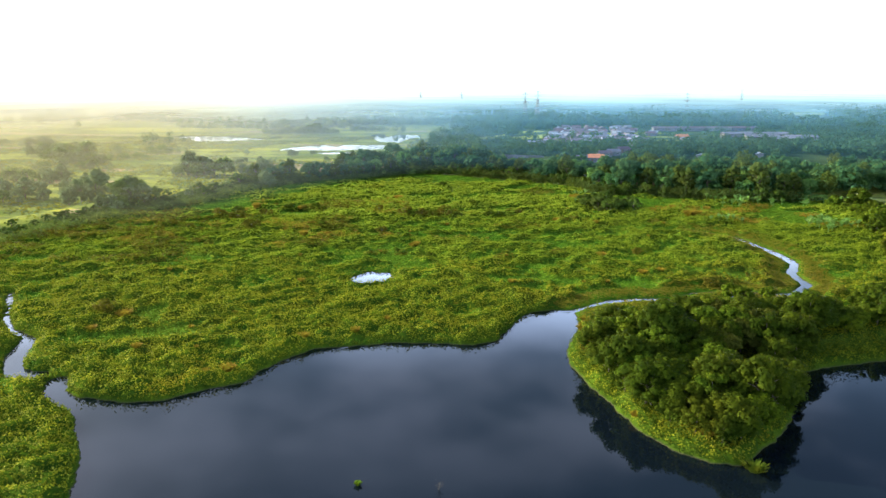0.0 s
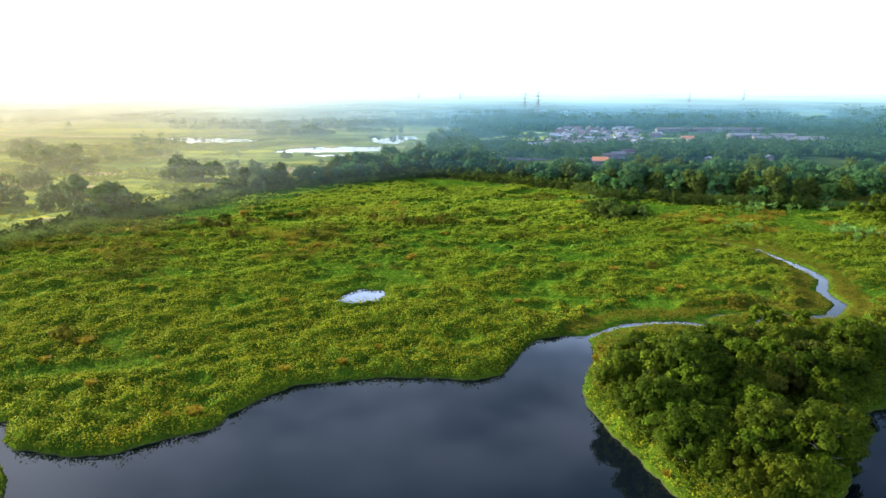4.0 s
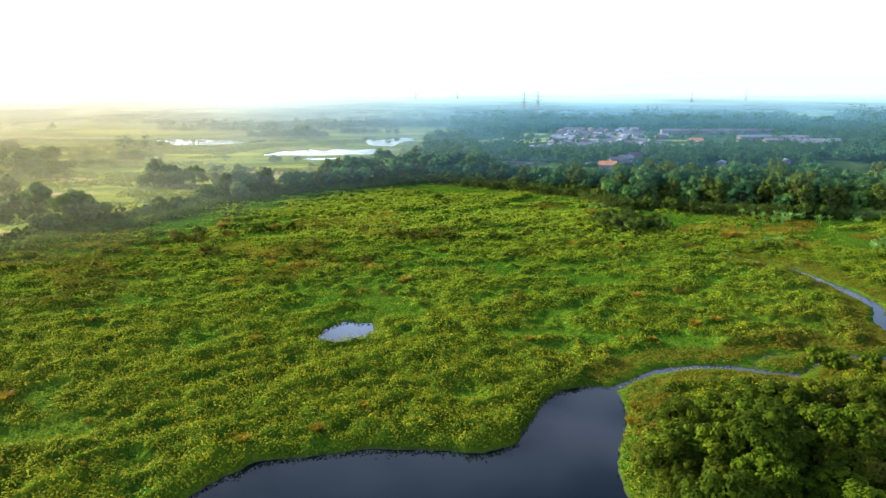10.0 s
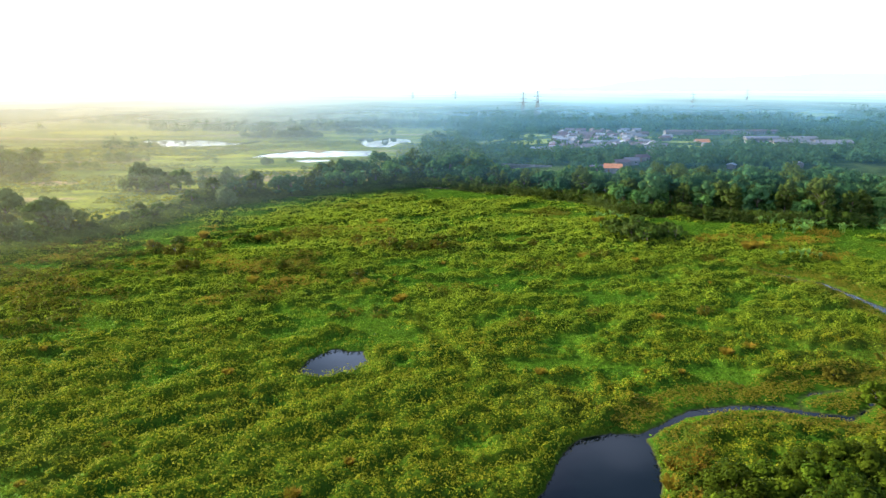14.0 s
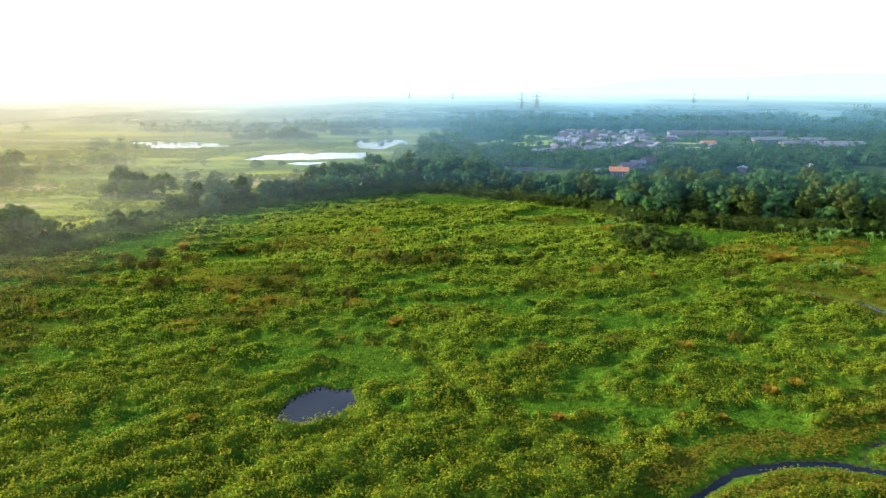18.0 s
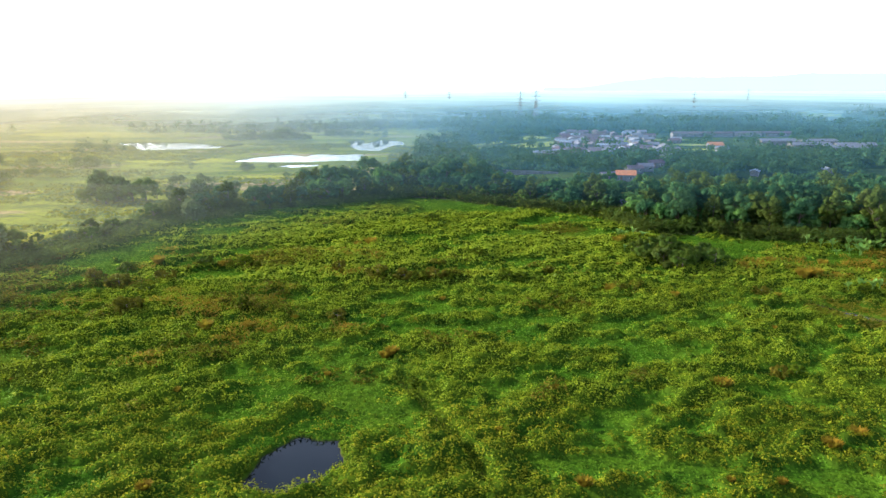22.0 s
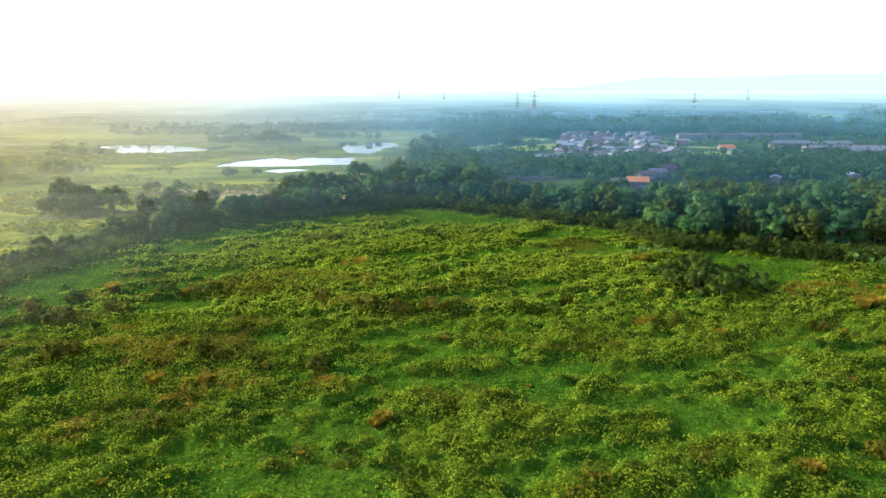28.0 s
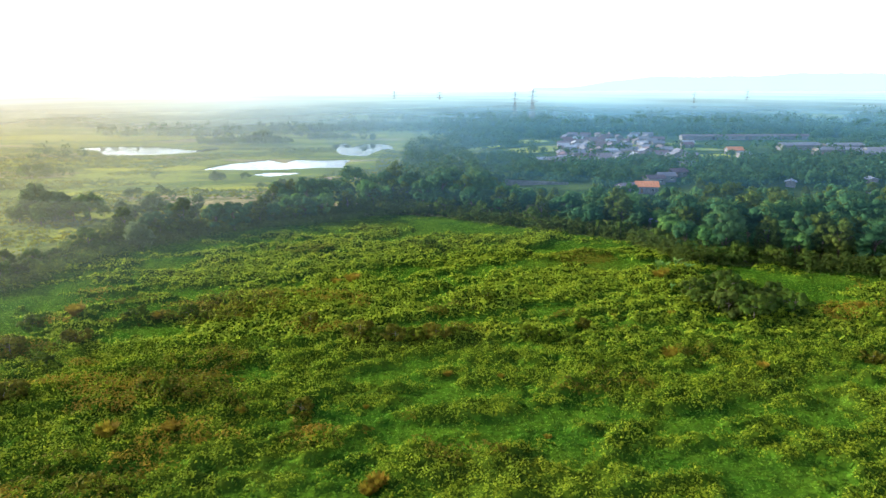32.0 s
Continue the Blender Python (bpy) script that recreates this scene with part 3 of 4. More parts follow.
for o in near:
    tagged(o, group="trees on the lake point")
px, py = fill([(27, 106), (31, 94), (37.5, 88), (44, 91), (53, 100), (58.5, 110), (66, 120), (72, 124), (74, 137), (56, 138), (36, 134), (28.5, 126), (26.5, 116)], 4.6, rng)
TIP = [(38, 87.3), (41, 88.2), (35.2, 90), (44.5, 91.5), (32.6, 93.5), (48.5, 95), (30.4, 98.5), (52, 98.8), (28.4, 104), (56, 105.5), (27, 110), (26.4, 116), (39, 91), (36.5, 94.5), (43, 95.5)]
scatter(near, [(x, y, 1.0 - 0.3 * float(step(126, 138, y))) for x, y in zip(px, py)] + [(x, y, 0.78) for x, y in TIP], rng, 0.65, 1.1)
px, py = fill([(72, 124), (96, 130), (135, 137), (140, 168), (120, 166), (98, 146), (74, 137)], 5.2, rng)
BANK = list(zip(px, py))
px, py = fill([(118, 172), (140, 170), (175, 210), (182, 300), (160, 296), (155, 254), (132, 206)], 8.0, rng)
BANK += list(zip(px, py))

# ---- wood edge, hedge and groves ----
edge = [tree("wood_edge_tree", 13, 5.6, 0.2, 46, 40, 0.40, 31, MAT_LEAF, "dark green spreading tree at the wood edge", full=True),
        tree("wood_edge_tree", 15.5, 5.0, 0.5, 48, 40, 0.40, 32, MAT_LEAF_DULL, "tall brownish green tree at the wood edge", "tree", 1.1, True),
        tree("wood_edge_tree", 11, 5.6, 0.0, 44, 40, 0.40, 33, MAT_LEAF_BRIGHT, "lighter green rounded tree at the wood edge", full=True),
        tree("wood_edge_tree", 14, 6.4, 0.3, 50, 40, 0.42, 34, MAT_LEAF, "broad dark green tree in the wood", full=True)]
for o in edge:
    tagged(o, group="trees along the wood edge")
bank = [tree("bank_tree", 8, 4.6, 0.1, 42, 38, 0.32, 35, MAT_LEAF_POINT, "dark green tree on the wooded lake bank", full=True),
        tree("bank_tree", 7, 4.6, 0.1, 40, 38, 0.32, 36, MAT_LEAF_POINT_BRIGHT, "bright green tree on the wooded lake bank", full=True)]
for o in bank:
    tagged(o, group="trees on the lake bank")
BANK += [(67.5, 158.5), (69.5, 156), (74, 154)]
scatter(bank, [(x, y, 0.95 if y < 150 or y > 166 else 0.5) for x, y in BANK], rng, 0.6, 1.15)
px, py = fill([(-60, 390), (-19, 410), (5, 400), (22, 386), (44, 370), (62, 356), (72, 328), (100, 322), (150, 304), (260, 330), (300, 440), (240, 425), (110, 420), (72, 410), (40, 425), (0, 450), (-30, 440), (-75, 404)], 7.4, rng)
d = line_distance(px, py, WOOD_EDGE)
first = d < 19
grow = 0.45 + 0.85 * fbm(px * 0.035, py * 0.035, 21, 3)
grow *= 1 - 0.5 * step(358, 425, py) * step(5, 35, px)
grow *= 1 + 0.22 * step(28, 8, np.hypot(px - 4, py - 408))
grow = np.minimum(grow, 0.95)
scatter(edge, [(x, y, s) for x, y, s in zip(px[first], py[first], grow[first])], rng, 0.7, 1.1)
POCKET = [(178, 402), (217, 376), (262, 368), (310, 396), (258, 442), (221, 452)]
clear = (~first) & ~inside(px, py, POCKET) & ~((np.hypot(px - 75, py - 374) < 9) | (np.hypot(px - 90, py - 426) < 16))
HEDGE_TREES = [(-104, 352), (-96, 357), (-88, 360), (-80, 366), (-74, 370), (-66, 376), (-60, 380), (-52, 385), (-46, 390), (-38, 394), (-92, 364), (-70, 379), (-100, 360), (-56, 390)]
scatter(edge, [(x + rng.normal(), y + 2 + rng.normal(), rng.uniform(0.5, 0.95)) for x, y in HEDGE_TREES], rng, 0.85, 1.2)
canopy("wood_canopy", edge, [(x, y, s) for x, y, s in zip(px[clear], py[clear], grow[clear])], rng, "closed green canopy of the wood behind its edge", 0.75, 1.25)

shrub = [tree("hedge_shrub", 4.2, 3.0, -0.2, 17, 22, 0.32, 41, MAT_SHRUB, "dark green hedge shrub beside the meadow", "shrub", full=True),
         tree("hedge_shrub", 3.4, 2.8, -0.2, 16, 22, 0.32, 42, MAT_LEAF_DULL, "dull olive shrub beside the meadow", "shrub", full=True),
         tree("hedge_shrub", 5.5, 3.2, -0.2, 18, 22, 0.34, 43, MAT_SHRUB, "olive green rounded shrub beside the meadow", "shrub", full=True)]
for o in shrub:
    tagged(o, group="shrubs of hedge and wood edge")
pts = []
for line, gap, offs in ((HEDGE[1:6], 3.0, (1.5, 5.0, 8.5)), (HEDGE[5:], 3.0, (1.0, 5.0)), (WOOD_EDGE[2:], 3.4, (0.0, -2.5))):
    for (ax, ay), (bx, by) in zip(line, line[1:]):
        n = max(1, int(math.hypot(bx - ax, by - ay) / gap))
        for k in range(n):
            t = k / n
            for off in offs:
                if rng.uniform() < 0.72:
                    low_ = 0.62 if line[0] == HEDGE[1] else 1.0
                    pts.append((ax + (bx - ax) * t - off + rng.normal() * 1.3, ay + (by - ay) * t + off * 0.4 + rng.normal() * 1.3, low_ * rng.uniform(0.55, 1.3)))
px, py = fill([(52, 276), (58, 272), (66, 270), (74, 272), (80, 288), (64, 294), (54, 286)], 4.0, rng)
pts += [(x, y, rng.uniform(0.8, 1.25)) for x, y in zip(px, py)]
scatter(shrub, pts, rng)
grove = []
# centre, half widths, number and size of each stand of trees on the plain
STANDS = ((-150, 290, 20, 8, 18, 1.1), (-138, 271, 9, 4, 8, 0.75), (-182, 330, 14, 9, 12, 0.8), (-200, 300, 18, 12, 18, 1.0), (-122, 303, 2, 2, 2, 0.75), (-147, 388, 18, 8, 17, 1.1),
          (-114, 398, 20, 5, 22, 0.7), (-128, 440, 14, 5, 7, 0.6), (-225, 362, 24, 10, 18, 0.9), (-99, 414, 2, 2, 2, 0.75), (-155, 509, 1, 1, 1, 0.45), (-96, 345, 3, 3, 4, 0.8),
          (-82, 469, 8, 3, 3, 0.6), (-62, 400, 10, 6, 12, 0.8), (-205, 250, 22, 14, 18, 1.0), (-240, 420, 26, 8, 14, 0.8), (-285, 500, 30, 12, 26, 1.1), (-255, 450, 30, 10, 20, 0.9),
          (-230, 520, 30, 8, 12, 0.7), (-165, 735, 44, 7, 44, 0.95), (-85, 785, 40, 7, 22, 0.8), (-150, 850, 50, 14, 20, 0.9), (-240, 470, 30, 6, 9, 0.7), (-350, 580, 40, 8, 14, 0.8), (-330, 440, 30, 14, 18, 1.0),
          (-112, 500, 14, 3, 6, 0.45), (0, 650, 14, 8, 10, 0.7), (-20, 500, 14, 10, 10, 0.7))
for cx, cy, rx, ry, n, big in STANDS:
    for _ in range(n):
        a, r = rng.uniform(0, 6.28), math.sqrt(rng.uniform())
        grove.append((cx + rx * r * math.cos(a), cy + ry * r * math.sin(a), big * (rng.uniform(0.35, 0.8) + 0.4 * (1 - r * r))))
clump = [tree("grove_tree", 11, 5.2, -0.2, 38, 32, 0.42, 37, MAT_GROVE_HAZED, "grove tree on the hazy plain, haze greyed into its green", full=True),
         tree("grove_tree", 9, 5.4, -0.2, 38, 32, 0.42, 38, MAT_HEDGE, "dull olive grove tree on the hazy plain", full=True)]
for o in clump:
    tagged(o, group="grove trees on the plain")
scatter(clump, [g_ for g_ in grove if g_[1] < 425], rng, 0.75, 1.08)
canopy("far_stand", clump, [g_ for g_ in grove if g_[1] >= 425], rng, "stands of trees far out on the hazy plain, some greyed by painted haze", 0.8, 1.2)

# ---- far woods, past counting ----
rng = np.random.default_rng(77)
n = 24000
wy = 430 + 1700 * rng.uniform(0, 1, n) ** 1.5
wx = rng.uniform(-1, 1, n) * (wy * 0.85 + 60)
dens = fbm(wx * 0.007, wy * 0.014, 3, 3)
wood = np.where(wx > -20, 0.33, 0.49) + 0.04 * (wy > 800)
ok = (dens > wood) & (shore(wx, wy) > 5)
town = pool_distance(wx, wy, [(56, 508), (62, 498), (150, 500), (215, 505), (320, 510), (330, 690), (120, 725), (50, 600)])
ok &= (town > 0) | (rng.uniform(size=n) < 0.14)
for hx_, hy_ in ((85, 428), (97, 441), (104, 446), (112, 455), (157, 436), (168, 408), (181, 411), (196, 440), (127, 481), (42, 454), (33, 457), (52, 449), (61, 445), (42, 442), (52, 437), (33, 446), (60, 434)):
    ok &= np.hypot(wx - hx_, wy - hy_ + 5) > 9
ok &= ~((wx > -60) & (wx < 260) & (wy < 432)) & ~((wx > -160) & (wx < -20) & (wy < 545) & (wy > 440))
plain = (wx < -20 + 110 * (value_noise(wx * 0.02, wy * 0.012, 5) - 0.5)) & (wy > 425) & (wy < 880)
ok &= ~plain | ((dens > 0.66) & (rng.uniform(size=n) < 0.4) & (wx < -150) & (wy > 760))
ok &= ~((wx > 400) & (wx < 680) & (np.abs(wy - 846 - 2.24 * (wx - 437)) < 80)) & ~inside(wx, wy, POCKET)
wx, wy = wx[ok], wy[ok]
for ax, ay, bx, by, n_ in ((-480, 985, -70, 955, 120), (-330, 820, -190, 815, 36), (-560, 1150, -100, 1120, 110), (-300, 640, -250, 610, 8)):
    t_ = rng.uniform(size=n_)
    wx = np.concatenate([wx, ax + (bx - ax) * t_ + rng.normal(size=n_) * 5])
    wy = np.concatenate([wy, ay + (by - ay) * t_ + rng.normal(size=n_) * 6])
cs, ns, sz = [], [], []
wz = height(wx, wy)
for x, y, z in zip(wx, wy, wz):
    h, r = rng.uniform(6, 14), rng.uniform(3, 6)
    if y > 900 and x < 0:
        h *= 0.65
    elif y > 900:
        h *= 0.6 + (0.2 + 0.9 * float(step(1700, 1100, y))) * float(value_noise(x * 0.012, y * 0.008, 23))
    if 20 < x < 330 and y < 725:
        h, r = h * rng.uniform(0.4, 0.68), r * rng.uniform(0.6, 1.25)
    elif rng.uniform() < 0.04:
        h *= 1.25
    k = 50 if y < 700 else 44 if y < 1100 else 24
    e = rng.normal(size=(k, 3))
    e /= np.linalg.norm(e, axis=1, keepdims=True)
    e[:, 2] = np.abs(e[:, 2]) * 1.6 - 0.55
    lob = 1 + 0.25 * np.sin(e[:, :1] * 4 + x) * np.cos(e[:, 1:2] * 5 + y)
    cs.append(np.array((x, y, z + h * 0.5)) + e * (r, r, h * 0.5) * rng.uniform(0.75, 1.1, (k, 1)) * lob)
    ns.append(e + rng.normal(size=(k, 3)) * 0.3 + (0, 0, 0.2))
    sz.append(np.full(k, 0.85 if y < 700 else 1.15 if y < 1100 else 1.7))
fy = 1500 + 2900 * rng.uniform(size=5200)
fx = rng.uniform(-1, 1, 5200) * fy * 0.75
ok = fbm(fx * 0.003, fy * 0.005, 12, 3) > 0.42
fx, fy = fx[ok], fy[ok]
fz = height(fx, fy)
for x, y, z in zip(fx, fy, fz):
    e = rng.normal(size=(7, 3))
    e /= np.linalg.norm(e, axis=1, keepdims=True)
    cs.append(np.array((x, y, z + 5)) + e * (9, 5, 5))
    ns.append(e + (0, -0.4, 0.3))
    sz.append(np.full(7, 4.5))
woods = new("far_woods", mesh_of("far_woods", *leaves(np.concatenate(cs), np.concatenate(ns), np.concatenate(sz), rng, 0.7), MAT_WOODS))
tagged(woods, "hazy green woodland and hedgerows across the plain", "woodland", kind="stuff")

# ---- marsh plants ----
def mounds(spacing, lo, hi, per, size, seed, least, tall=1.0, wide=1.0, keep=None, field=True, up=0.55, round_=False):
    r = np.random.default_rng(seed)
    x, y = fill([(-170, lo), (170, lo), (170, hi), (-170, hi)], spacing, r, 0.7)
    ok = (np.abs(x) < y * 0.62 + 28) & (inside(x, y, FIELD) | (not field))
    x, y = x[ok], y[ok]
    d = shore(x, y)
    g = growth(x, y)
    ok = (d > 1.2) & ((g + r.uniform(-0.05, 0.05, len(x)) > least) | ((d < 3.5) & (stream_side(x, y) > 5)))
    if keep is not None:
        ok &= keep(x, y)
    x, y, g, d = x[ok], y[ok], g[ok], d[ok]
    z = height(x, y)
    m = len(x)
    a, b = wide * r.uniform(0.8, 2.4, m), wide * r.uniform(0.6, 1.4, m)
    near_water = (d < 4) * 1.0
    h = tall * (0.35 + 4.0 * np.clip(g - least, 0, 0.3) + 0.3 * r.uniform(size=m) + 0.25 * near_water)
    turn = 0.25 + r.normal(size=m) * 0.5
    cnt = np.maximum(4, (per * a * b).astype(int))
    own = np.repeat(np.arange(m), cnt)
    e = r.normal(size=(len(own), 3))
    e /= np.linalg.norm(e, axis=1, keepdims=True)
    e[:, 2] = np.abs(e[:, 2])
    q = e * r.uniform(0.75, 1.1, (len(own), 1))
    q[:, 0], q[:, 1] = q[:, 0] * a[own], q[:, 1] * b[own]
    c, s = np.cos(turn[own]), np.sin(turn[own])
    p = np.stack([x[own] + q[:, 0] * c - q[:, 1] * s, y[own] + q[:, 0] * s + q[:, 1] * c, z[own] + q[:, 2] * h[own]], -1)
    nn = e * (0.8, 0.8, 0.8) + r.normal(size=e.shape) * 0.35 + (-0.15, 0, up)
    v, f = leaves(p, nn, size * r.uniform(0.6, 1.4, len(own)), r, 0.55)
    if round_:
        return v, f, np.repeat(e * (1.0, 1.0, 0.8) + 0.08 * nn + (0, 0, 0.25), 4, axis=0)
    return v, f


def stuff(name, geo, mat, label, category="marsh vegetation"):
    me = mesh_of(name, geo[0], geo[1], mat)
    if len(geo) > 2:
        soften(me, geo[2])
    return tagged(new(name, me), label, category, kind="stuff")


def carpet(n, lo, hi, size, seed, thick=True, fade=None):
    """Leaves lying over the mounds (thick) or in the gaps between them."""
    r = np.random.default_rng(seed)
    y = r.uniform(lo, hi, n)
    x = r.uniform(-1, 1, n) * (y * 0.62 + 24)
    k = on_grid(gc, x, y)
    ok = inside(x, y, FIELD) & ((k > r.uniform(0.15, 0.8, n)) if thick else (k < 0.5))
    x, y = x[ok], y[ok]
    d = shore(x, y)
    if fade:
        a_, b_ = fade
        d = np.where(r.uniform(size=len(x)) < step(a_, b_, y), d, -1.0)
    ok = (d > 0.25) & ((stream_side(x, y) > 5.5 + 2.5 * value_noise(x * 0.3, y * 0.3, 88)) | (r.uniform(size=len(x)) < 0.05) | (x < 22))
    x, y, d = x[ok], y[ok], d[ok]
    z, zx, zy = height(x, y), height(x + 0.5, y), height(x, y + 0.5)
    m = len(x)
    up = r.uniform(0.0, 0.42 if thick else 0.28, m) + 0.35 * (d < 2.0) * r.uniform(size=m) + 0.6 * (r.uniform(size=m) < 0.07) * r.uniform(size=m)
    nn = np.stack([(z - zx) * 2, (z - zy) * 2, np.ones(m)], -1)
    nn /= np.linalg.norm(nn, axis=1, keepdims=True)
    v, f = leaves(np.stack([x, y, z + up], -1), nn + r.normal(size=(m, 3)) * 0.5, size * r.uniform(0.6, 1.4, m), r, 0.55)
    return v, f, np.repeat(nn * (1.5, 1.5, 1.0) + r.normal(size=(m, 3)) * 0.12, 4, axis=0)


stuff("marsh_plants", carpet(170000, 70, 200, 0.20, 101, True, (200, 140)), MAT_MARSH, "broad-leaved yellow green marsh plants in low mounds by the lake")
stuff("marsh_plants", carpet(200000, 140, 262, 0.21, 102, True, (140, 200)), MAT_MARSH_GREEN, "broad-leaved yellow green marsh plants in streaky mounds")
stuff("marsh_plants", carpet(150000, 262, 402, 0.42, 103), MAT_MARSH_FAR_LIT, "olive green marsh plants in the back of the meadow")
stuff("leafy_clumps", mounds(1.7, 84, 190, 26, 0.18, 111, 0.37, 1.1, 0.62, lambda x, y: stream_side(x, y) > 6, True, 0.3, True), MAT_MARSH, "rounded leafy clumps of yellow green marsh plants")
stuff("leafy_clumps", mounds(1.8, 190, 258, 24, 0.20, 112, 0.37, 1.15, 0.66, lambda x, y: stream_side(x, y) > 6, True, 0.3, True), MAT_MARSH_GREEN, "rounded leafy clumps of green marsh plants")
stuff("leafy_clumps", mounds(1.9, 258, 390, 9, 0.34, 113, 0.37, 1.1, 0.7, None, True, 0.3, True), MAT_MARSH_FAR_LIT, "low leafy clumps in the back of the meadow")
stuff("meadow_grass", carpet(420000, 70, 400, 0.22, 104, False), MAT_GRASS, "soft bright green grass between the mounds", "grass")
def fringe(n, lo, hi, size, seed):
    """Upright leaves that hang over the edge of the water."""
    r = np.random.default_rng(seed)
    x, y = r.uniform(-110, 130, n), r.uniform(68, 262, n)
    d = shore(x, y)
    ok = (d > lo) & (d < hi) & (np.abs(x) < y * 0.62 + 24) & (stream_side(x, y) > 2.5)
    x, y = x[ok], y[ok]
    m = len(x)
    z = np.maximum(height(x, y), 0.0) + r.uniform(0.05, 0.75, m)
    nn = r.normal(size=(m, 3)) * (1, 1, 0.35)
    return leaves(np.stack([x, y, z], -1), nn, size * r.uniform(0.6, 1.4, m), r, 0.4)


stuff("shore_plants", fringe(420000, -0.05, 0.9, 0.26, 120), MAT_CREEPER, "upright green plants hanging over the water's edge")
stuff("olive_sedge", mounds(1.1, 120, 345, 16, 0.22, 105, -1.0, 0.28, 0.9, lambda x, y: ((stream_side(x, y) < 7.5) & (x > 22)) | (np.hypot((x - 99) / 9, (y - 270) / 4) < 1) | (np.hypot((x + 44) / 9, (y - 338) / 5) < 1) | (np.hypot((x - 40) / 9, (y - 328) / 7) < 1), up=2.2), MAT_SEDGE_FLAT, "short olive brown sedge along the stream", "sedge")
stuff("brown_scrub", mounds(2.6, 188, 290, 15, 0.30, 106, 0.36, 1.5, 1.3,
                            lambda x, y: (fbm(x * 0.045 + 9, y * 0.075, 15, 2) > 0.535 + 0.0030 * (x + 62)) | (np.hypot((x + 58) / 18, (y - 274) / 3) < 1) | (np.hypot((x + 10) / 12, (y - 263) / 2.5) < 1), True, 0.4, True), MAT_SCRUB, "tall brownish scrub in dark patches", "scrub")
def beside(line, lo_, hi_):
    def keep(x, y):
        d_ = line_distance(x, y, line) + 5.0 * (fbm(x * 0.09, y * 0.09, 51, 2) - 0.35)
        return (d_ < hi_) & (d_ >= lo_ - 9)
    return keep


stuff("hedge_undergrowth", mounds(1.9, 150, 402, 13, 0.36, 109, -1.0, 1.5, 1.3, beside(HEDGE, 0.0, 9.0), False), MAT_HEDGE, "rough dark undergrowth along the hedge bank", "undergrowth")
stuff("wood_undergrowth", mounds(2.0, 300, 412, 12, 0.45, 110, -1.0, 2.6, 1.4, beside(WOOD_EDGE, 0.0, 6.0), False), MAT_LEAF_DULL, "dense dark undergrowth at the foot of the wood", "undergrowth")
def plain_scrub(n, seed):
    """Rough scrub and tall grass in patches and rows on the plain beyond the hedge."""
    r = np.random.default_rng(seed)
    x, y = r.uniform(-420, 0, n), r.uniform(150, 700, n)
    g_ = fbm(x * 0.02, y * 0.035, 41, 3)
    ok = (g_ > 0.43) & ~inside(x, y, FIELD) & (shore(x, y) > 1.5) & (line_distance(x, y, WOOD_EDGE) > 4) & (np.abs(x) < y * 0.66 + 40) & ((x < -70) | (y > 430)) & ~((x > -170) & (x < -40) & (y > 480) & (y < 660) & (shore(x, y) < 25))
    x, y, g_ = x[ok], y[ok], g_[ok]
    z = height(x, y)
    m = len(x)
    per = 13
    e = r.normal(size=(m, per, 3))
    e /= np.linalg.norm(e, axis=2, keepdims=True)
    e[..., 2] = np.abs(e[..., 2])
    rad = (0.4 + 1.9 * r.uniform(size=m) ** 2)[:, None, None]
    c = np.stack([x, y, z], -1)[:, None] + e * rad * (1.25, 0.9, 0.7)
    nn = e + r.normal(size=e.shape) * 0.4 + (0, 0, 0.3)
    return leaves(c.reshape(-1, 3), nn.reshape(-1, 3), 0.5 * r.uniform(0.6, 1.4, m * per), r, 0.6)


stuff("plain_scrub", plain_scrub(14000, 130), MAT_GROVE_HAZED, "rough olive scrub scattered over the hazy plain", "scrub")
stuff("plain_grass", plain_scrub(16000, 131), MAT_MARSH, "tall olive grass scattered over the hazy plain", "grass")
stuff("bank_creeper", mounds(1.5, 80, 150, 32, 0.19, 107, -1.0, 1.9, 0.9, lambda x, y: (x > 20) & (y < 146) & (shore(x, y) < 5.5)), MAT_CREEPER,
      "lush bright green creepers and tall grass on the lake bank", "creepers")


stuff("dry_grass", mounds(1.5, 118, 312, 14, 0.24, 140, -1.0, 0.7, 1.0, lambda x, y: ((pool_distance(x, y, [(78, 262), (96, 250), (150, 240), (150, 290), (84, 300)]) < 0) & (fbm(x * 0.05, y * 0.09, 61, 3) > 0.64))
      | ((x > 25) & (x < 34) & (y > 120) & (y < 142) & (fbm(x * 0.2, y * 0.2, 62, 2) > 0.4)) | ((x < -20) & (y > 205) & (y < 300) & (fbm(x * 0.07, y * 0.12, 63, 3) > 0.68))), MAT_SEDGE, "dry ochre grass in loose patches", "grass")


# ---- single tufts, shrubs and bananas of the meadow ----
def tuft(name, h, r, n, seed, mat, label, category):
    q = np.random.default_rng(seed)
    v, f = [], []
    for k in range(n):
        a, rad = q.uniform(0, 6.28), r * math.sqrt(q.uniform())
        base = np.array([rad * 0.5 * math.cos(a), rad * 0.5 * math.sin(a), 0])
        tip = np.array([rad * 1.3 * math.cos(a), rad * 1.3 * math.sin(a), h * q.uniform(0.6, 1.05)])
        side = np.array([-math.sin(a), math.cos(a), 0]) * 0.09
        mid = (base + tip) / 2 + (0, 0, 0.15 * h)
        o = len(v)
        v += [base - side, base + side, mid + side * 1.3, mid - side * 1.3, tip + side * 0.4, tip - side * 0.4]
        f += [(o, o + 1, o + 2, o + 3), (o + 3, o + 2, o + 4, o + 5)]
    return tagged(new(name, mesh_of(name, v, f, mat)), label, category)


